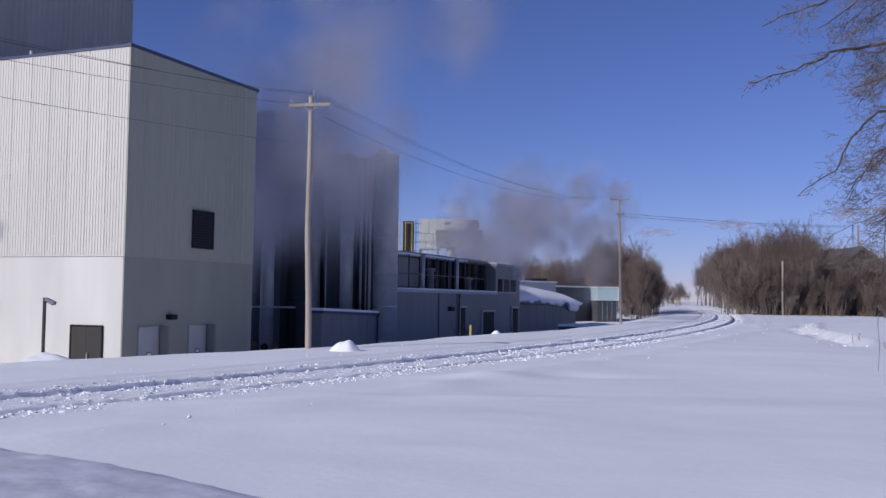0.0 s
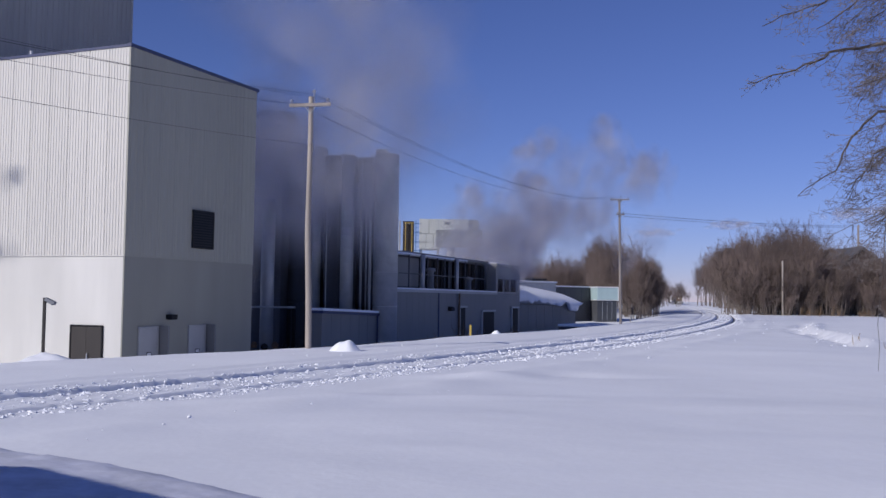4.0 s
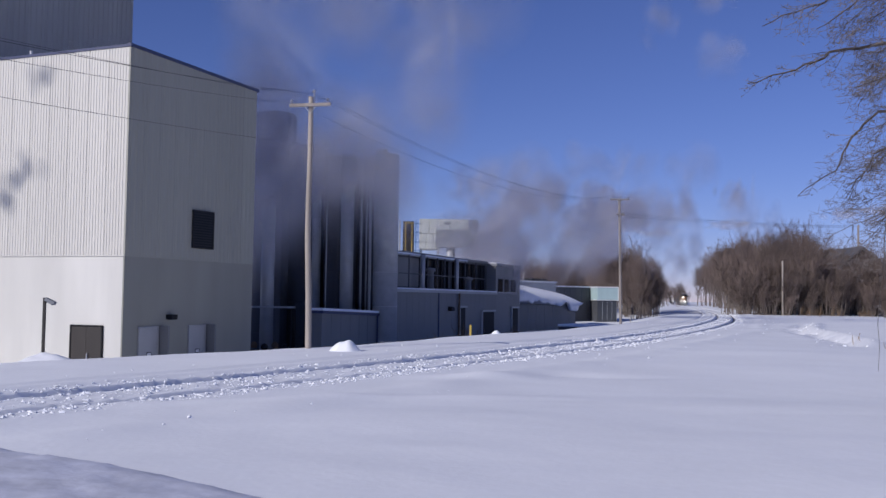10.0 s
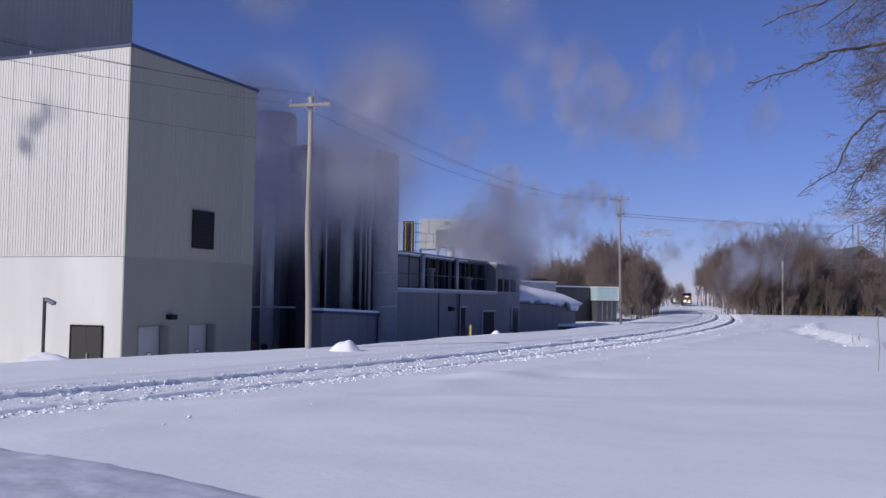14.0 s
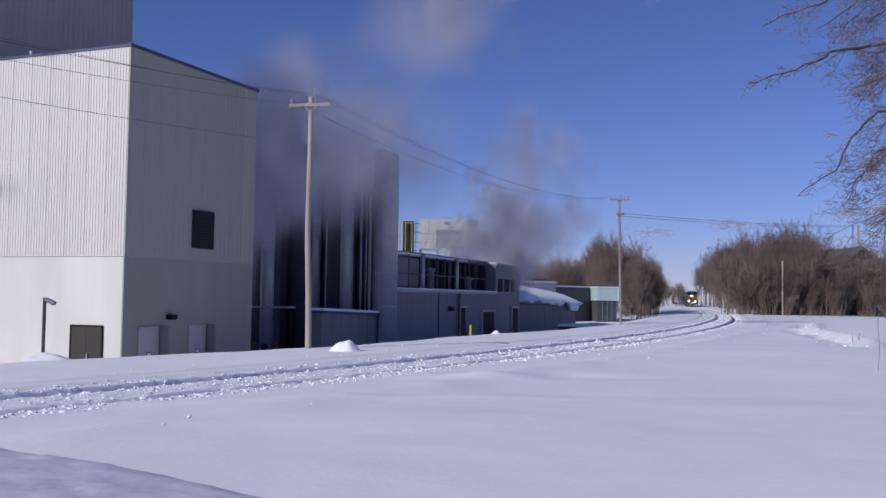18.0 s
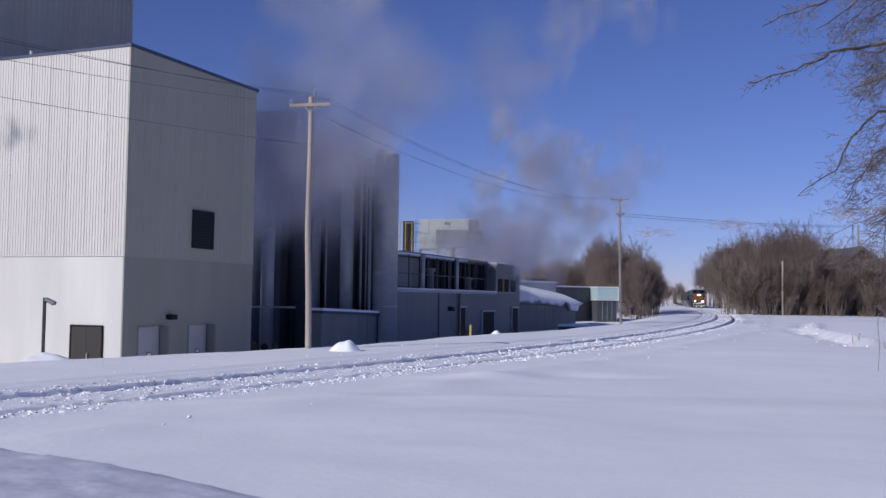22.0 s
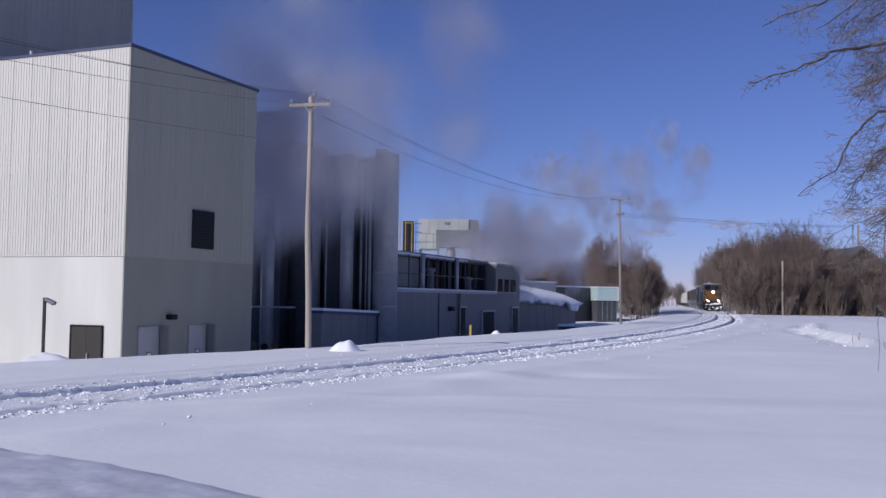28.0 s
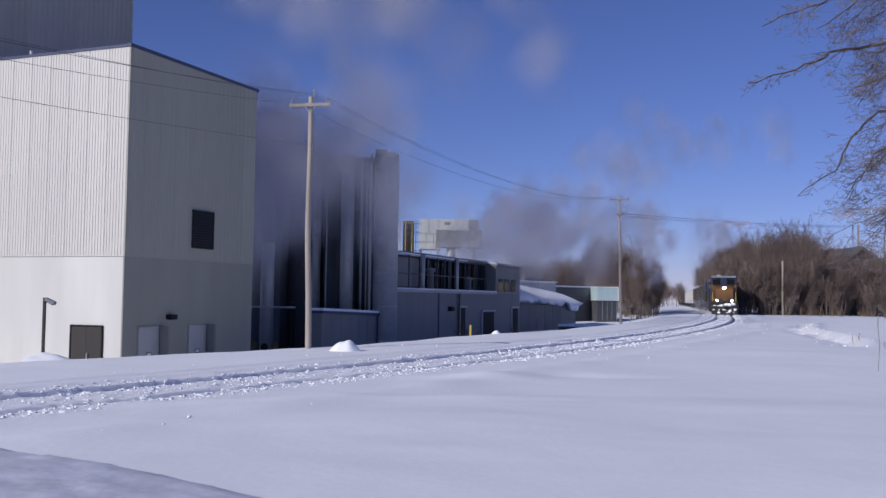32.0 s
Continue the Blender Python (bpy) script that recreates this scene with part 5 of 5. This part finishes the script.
def van():
    """A delivery van that slows on the road behind the view and drives on."""
    v = thing("delivery_van", pose(0, 0, 0), "white delivery van driving along the road", "van")
    part("body", prism([(-2.7, 0.45), (2.5, 0.45), (2.75, 0.6), (2.7, 1.05), (1.9, 1.25), (1.2, 2.6), (0.9, 2.8), (-2.6, 2.8), (-2.75, 2.6)], -0.98, 0.98), DOOR_WHITE, v)
    part("windscreen", prism([(1.30, 2.2), (1.86, 1.32), (1.93, 1.34), (1.36, 2.24)], -0.85, 0.85), GLASS, v)
    for sx in (-1.75, 1.75):
        for sy in (-0.9, 0.9):
            part("wheel", tube((sx, sy - 0.1, 0.34), (sx, sy + 0.1, 0.34), 0.34, n=20), TRUCK, v)
    a, d = Vector((-6.6, 2.75, -0.1)), Vector((-0.8, 0.6, 0))
    MOVES.append((v, [(t, Matrix.Translation(a + d * s) @ Matrix.Rotation(math.atan2(d.y, d.x), 4, "Z"))
                      for t, s in ((0, -60), (2.4, -18), (3.0, -6.0), (3.2, -1.5), (4.0, 0.0), (5.0, 0.6), (5.5, 1.2), (5.8, 2.6), (6.0, 4.2), (6.2, 6.0), (7.0, 16), (9, 43.5), (32, 365))]))


van()

# ------------------------------------------------------------------ steam


# almost edge-on to the sun: the flakes' set imitates soft scattered light
EDGE_ON = Vector((0.60, -0.78, -0.17)).normalized()       # the way the flakes of a puff face


def flake_cloud(seed, radius, count, mat, size, face=EDGE_ON):
    """A puff of loose flakes, denser in its middle, all set nearly one way."""
    rng = random.Random(seed)
    verts, faces, uvs = [], [], []
    for k in range(count):
        c = Vector((rng.gauss(0, 1), rng.gauss(0, 1), rng.gauss(0, 0.9))) * radius * 0.42
        u = (face + Vector((rng.gauss(0, 0.26), rng.gauss(0, 0.26), rng.gauss(0, 0.26)))).normalized()
        a = (u.orthogonal().normalized() + 0.001 * Vector((rng.random(), 0, 0))).normalized()
        a = Matrix.Rotation(rng.uniform(0, 6.28), 3, u) @ a
        b = u.cross(a)
        s = size * radius * rng.uniform(0.6, 1.25)
        i = len(verts)
        for j in range(6):
            x, y = math.cos(j * math.pi / 3), math.sin(j * math.pi / 3)
            verts.append(c + (a * x + b * y) * s)
            uvs += [0.5 + 0.5 * x, 0.5 + 0.5 * y]
        faces.append(tuple(range(i, i + 6)))
    me = bpy.data.meshes.new("puff")
    me.from_pydata(verts, [], faces)
    me.uv_layers.new(name="UVMap").data.foreach_set("uv", uvs)
    me.materials.append(mat)
    return me


PUFFS = [flake_cloud(s, 1.75, 17, STEAM, 0.75) for s in range(6)]
WISPS = [flake_cloud(20 + s, 3.4, 7, HAZE, 0.95) for s in range(6)]
LOOSE = [flake_cloud(30 + s, 2.7, 8, HAZE, 0.92) for s in range(6)]
DUST = [flake_cloud(50 + s, 1.5, 8, HAZE, 0.7) for s in range(2)]
SIDE = [flake_cloud(40 + s, 0.75, 9, STEAM, 0.7, TO_SUN) for s in range(3)]
# roof plume: puffs of so many pieces, with (seconds, x, z, spread) along their drift
PLUMES = [
    (18, [(0, 8.7, 8.2, 5), (3.5, 10.2, 9.4, 5), (6, 12.6, 12, 5.5), (7.5, 13.9, 11.5, 5.5), (9, 15.1, 10.8, 6), (10.5, 18.6, 7.6, 6), (12, 22.3, 5.9, 5), (13.5, 26.5, 5, 5), (15, 30.4, 4.8, 5), (17, 34.4, 4.4, 5), (20, 38.3, 3.2, 6), (32, 42.3, 2.6, 6)]),
    (7, [(0, 13.6, 9, 5), (2, 15.1, 10.5, 6), (4, 17.1, 14, 8), (7, 19.6, 21.9, 10), (10, 23.5, 30.9, 12), (14, 28, 40.3, 12), (32, 35.4, 52.8, 12)]),
    (15, [(0, 3.3, 7.4, 3.2), (3.5, 5.2, 7.7, 3.4), (6, 7.2, 6.9, 3.8), (9, 12.2, 6.8, 4.4), (11, 14.6, 8, 5), (13, 18.1, 13.5, 7), (15, 21.5, 22.5, 9), (17.5, 25.5, 35.4, 10), (32, 35.4, 52.8, 10)]),
    (16, [(0, -0.9, -2.1, 0.6), (2.5, -0.9, 0.9, 1), (4, 0, 4.8, 1.7), (6, 1.3, 6.5, 2.6), (7.5, 3.8, 8.1, 3.2), (9, 5, 9.4, 3.5), (10.5, 6, 10.9, 4.2), (12, 8.2, 13.4, 5), (13.5, 9.9, 17.8, 6), (15.5, 12.6, 25.3, 7), (18, 16.6, 35.2, 8), (32, 25.5, 52.7, 10)]),
    (16, [(0, -0.9, -2.1, 0.6), (7, -0.9, -0.1, 0.8), (8.5, -0.4, 4.3, 1.4), (10, 0.8, 6.4, 2.3), (12, 2, 8.8, 3), (13.5, 2.5, 8.9, 3.7), (17, 4.7, 12.3, 5), (19, 7.2, 16.3, 6.5), (21, 10.2, 23.8, 8), (24, 14.6, 35.2, 9), (32, 20.6, 52.6, 10)]),
    (17, [(0, -0.7, -2.1, 0.6), (11.5, -0.7, -0.1, 0.8), (13, -0.2, 4.3, 1.4), (14.5, 1.5, 6, 2.2), (17, 4, 7.9, 3.2), (19, 5.5, 8.6, 4), (21, 8.7, 10.9, 4.6), (23, 11.2, 13.4, 6), (25, 14.6, 21.9, 7), (28, 19.6, 35.3, 9), (32, 25.5, 45.2, 10)]),
    (18, [(0, -1.2, -2.1, 0.6), (15.5, -0.9, -0.1, 0.8), (17, -0.4, 4.3, 1.4), (19, 2.3, 6.5, 2.6), (21, 5.7, 8.2, 3.4), (23, 8.2, 7.7, 4), (25, 9.4, 9.7, 4.4), (26.5, 12.2, 11.2, 4.8), (28, 15.1, 12.5, 5.2), (30, 16.4, 13, 5.6), (32, 20.1, 15, 7)]),
    (16, [(0, -0.9, -2.1, 0.6), (20, -0.9, -0.1, 0.8), (21.5, -0.4, 4.3, 1.4), (23, 1.3, 6, 2.2), (25, 4.2, 6.9, 2.8), (28, 8.9, 6.5, 3.6), (30, 12.9, 7.5, 4.2), (32, 15.6, 8, 4.6)]),
    (15, [(0, -0.7, -2.1, 0.6), (24, -0.9, -0.1, 0.8), (25.5, -0.4, 4.3, 1.4), (27.5, 1.8, 6.4, 2.2), (30, 5.2, 7.2, 3), (32, 8.7, 7, 3.6)]),
    (10, [(0, 0, 4.8, 2), (3, 2.8, 5.8, 2.8), (6, 6, 5.4, 3.4), (9, 11.2, 6, 4), (11, 14.1, 9, 5), (13, 17.6, 15.5, 7), (15, 20.6, 23.9, 8), (18, 24.5, 37.8, 9), (32, 30.4, 52.7, 9)]),
    (10, [(0, -0.9, -2.1, 0.6), (27.5, -0.9, -0.1, 0.8), (29, -0.4, 4.3, 1.4), (30.5, 0.8, 5.9, 2), (32, 2.8, 7, 2.8)]),
    (3, [(0, -1.9, 4.5, 1.3), (5, -0.9, 5, 1.5), (10, -1.7, 4.5, 1.3), (15, -0.7, 5, 1.5), (20, -1.4, 4.7, 1.3), (26, -0.6, 5, 1.5), (32, -1.6, 4.7, 1.3)]),
    (2, [(0, 2.5, 4.2, 1.2), (6, 3.4, 4.7, 1.4), (12, 2.7, 4.2, 1.2), (18, 3.7, 4.7, 1.4), (24, 2.9, 4.3, 1.3), (32, 3.6, 4.7, 1.4)]),
]


def spin(rng, t, speed):
    """A puff turns slowly about its flakes' facing and rocks a little out of it."""
    roll = radians(rng[1] + t * speed[1])
    rock = [radians(7 * math.sin(radians(rng[i] + t * speed[i] * 4))) for i in (0, 2)]
    return Euler((rock[0], 0, rock[1])).to_matrix().to_4x4() @ Matrix.Rotation(roll, 4, EDGE_ON)


def drift(name, mesh, rows, label, group):
    o = new(name, mesh)
    tagged(o, label, "steam", group, "stuff")
    MOVES.append((o, rows))


def steam():
    rng = random.Random(42)
    for n, rows in PLUMES:
        for k in range(round(n * 0.9)):
            off = Vector((rng.gauss(0, 0.66), rng.gauss(0, 0.6), rng.gauss(0, 0.42)))
            lag = rng.uniform(-0.7, 0.7)
            ang, vel = [rng.uniform(0, 360) for _ in range(3)], [rng.uniform(-9, 9) for _ in range(3)]
            dense = k % 5 in (0, 3)
            keys = []
            for t, x, z, r in rows:
                tt = t if t in (0, 32) else t + lag
                # it blows along the line, away from the plant
                if z > 0:
                    x += 3.4 * (1 - float(step(1, 9, x)))
                deep = 77.0 + 3.5 * float(step(3, 9, x)) + 0.1 * x + 4.5 * max(0, x - 20)
                # the dense cores roll down behind the roofs once the plume thins out
                if dense and z > 14.5:
                    x, z, deep, r = 1.8, 0.2, 79.0, 1.0
                # before its time a puff waits inside the building
                if z < 0:
                    x, z, deep = -4.8, 0.9, 66.0
                f = deep / 84
                q = r * min(1.0, f)
                keys.append((tt, Matrix.Translation((x * f + off.x * q, deep + off.y * q, 1.5 + (z - 1.5) * f + off.z * q)) @ spin(ang, tt, vel)))
            drift("steam_puff", rng.choice(PUFFS if dense else LOOSE), keys, "grey-white steam puff drifting from the roof vents", "roof steam")
    # steam that climbs between the silos and is carried off over them
    for k in range(54):
        born = -18 + k * 0.92 + rng.uniform(-0.6, 0.6)
        side, up = rng.uniform(-0.3, 0.75), rng.uniform(0.5, 1.2)
        ang, vel = [rng.uniform(0, 360) for _ in range(3)], [rng.uniform(-8, 8) for _ in range(3)]
        x1, y1, z1 = rng.uniform(-10.5, -4.4), rng.uniform(50.3, 53.0), rng.uniform(5.6, 10.0)
        ts = sorted({0, 32, *[min(32, max(0, born + a)) for a in (0, 2, 4, 7, 10, 14, 19, 25)]})
        keys = []
        for t in ts:
            a = max(0, t - born)
            go = min(1, a / 4) ** 0.8
            late = max(0, a - 3)
            wob = 0.45 * math.sin(a * 0.7 + k)
            p = Vector((-13.5, 42.0, 5.0)).lerp(Vector((x1, y1, z1)), go)
            keys.append((t, Matrix.Translation((p.x + side * late * (0.8 + 0.06 * late) + wob * go, p.y + 0.2 * late, p.z + up * late * (0.6 + 0.06 * late))) @ spin(ang, t, vel)))
        if len(keys) > 1:
            drift("steam_wisp", rng.choice(WISPS), keys, "thin steam rising between the silos", "silo steam")
    # a slow veil that hangs before the silo tops
    for k in range(17):
        x, y, z = rng.uniform(-10.8, -3.9), rng.uniform(49.0, 52.0), rng.uniform(6.3, 10.4)
        ang, vel = [rng.uniform(0, 360) for _ in range(3)], [rng.uniform(-6, 6) for _ in range(3)]
        ph, rate = rng.uniform(0, 6.28), rng.uniform(0.18, 0.34)
        keys = []
        for i in range(17):
            t = 2.0 * i
            keys.append((t, Matrix.Translation((x + 1.1 * math.sin(rate * t + ph), y + 0.5 * math.cos(0.7 * rate * t + ph), z + 1.5 * math.sin(0.8 * rate * t + 2 * ph))) @ spin(ang, t, vel)))
        drift("steam_wisp", rng.choice(LOOSE), keys, "thin steam hanging before the silo tops", "silo steam")
    # snow dust whirled up beside the running train
    for k in range(10):
        rows = [(t, m @ pose(0, -1.9 if k % 2 else 1.9, 0.2 + 0.25 * (k % 3), 0, 0, 40 * k)) for t, m in train_rows(6 + k * 9, 3)]
        drift("snow_dust", DUST[k % 2], rows, "fine snow dust whirled up by the train", "snow dust")


steam()


def side_steam():
    """Steam from a vent beside the plant, out of view; its shade climbs over the sunlit wall."""
    for k, (late, y, z) in enumerate(((0, 0, 0), (0.1, -0.55, 0.7), (-0.1, 0.5, -0.7), (-6.4, 0.1, 0), (8.4, 0.9, 0.1))):
        rows = []
        for t in (0, 3, 6, 9, 12, 14, 16, 18, 21, 24, 28, 32):
            a = t - 9.4 - late
            w, up = 5.6 - 0.22 * a + y, 5.45 + 0.53 * a + 0.1 * max(0, a - 4.5) ** 2 + z
            p = Vector((-11.6, 35, up)) + Vector((-0.925, 0.381, 0)) * w + TO_SUN * 13
            rows.append((t, Matrix.Translation(p)))
        drift("steam_puff", SIDE[k % 3], rows, "small steam puff beside the plant", "side steam")


side_steam()


def clouds():
    for k, (x, z, sx, sz) in enumerate(((0.222, 0.073, 1.5, 0.35), (0.30, 0.081, 1.8, 0.4), (0.42, 0.093, 1.3, 0.6), (0.455, 0.098, 1.6, 0.5))):
        o = new("small_cloud", flake_cloud(60 + k, 30, 36, CLOUD, 0.5))
        o.matrix_basis = Matrix.Translation((x * 1800, 1800, z * 1800)) @ Matrix.Diagonal((sx, 1, sz, 1))
        tagged(o, "faint pinkish cloud low over the wood", "cloud", kind="stuff")


clouds()


def motions():
    for ob, rows in MOVES:
        walk(ob, rows)


motions()
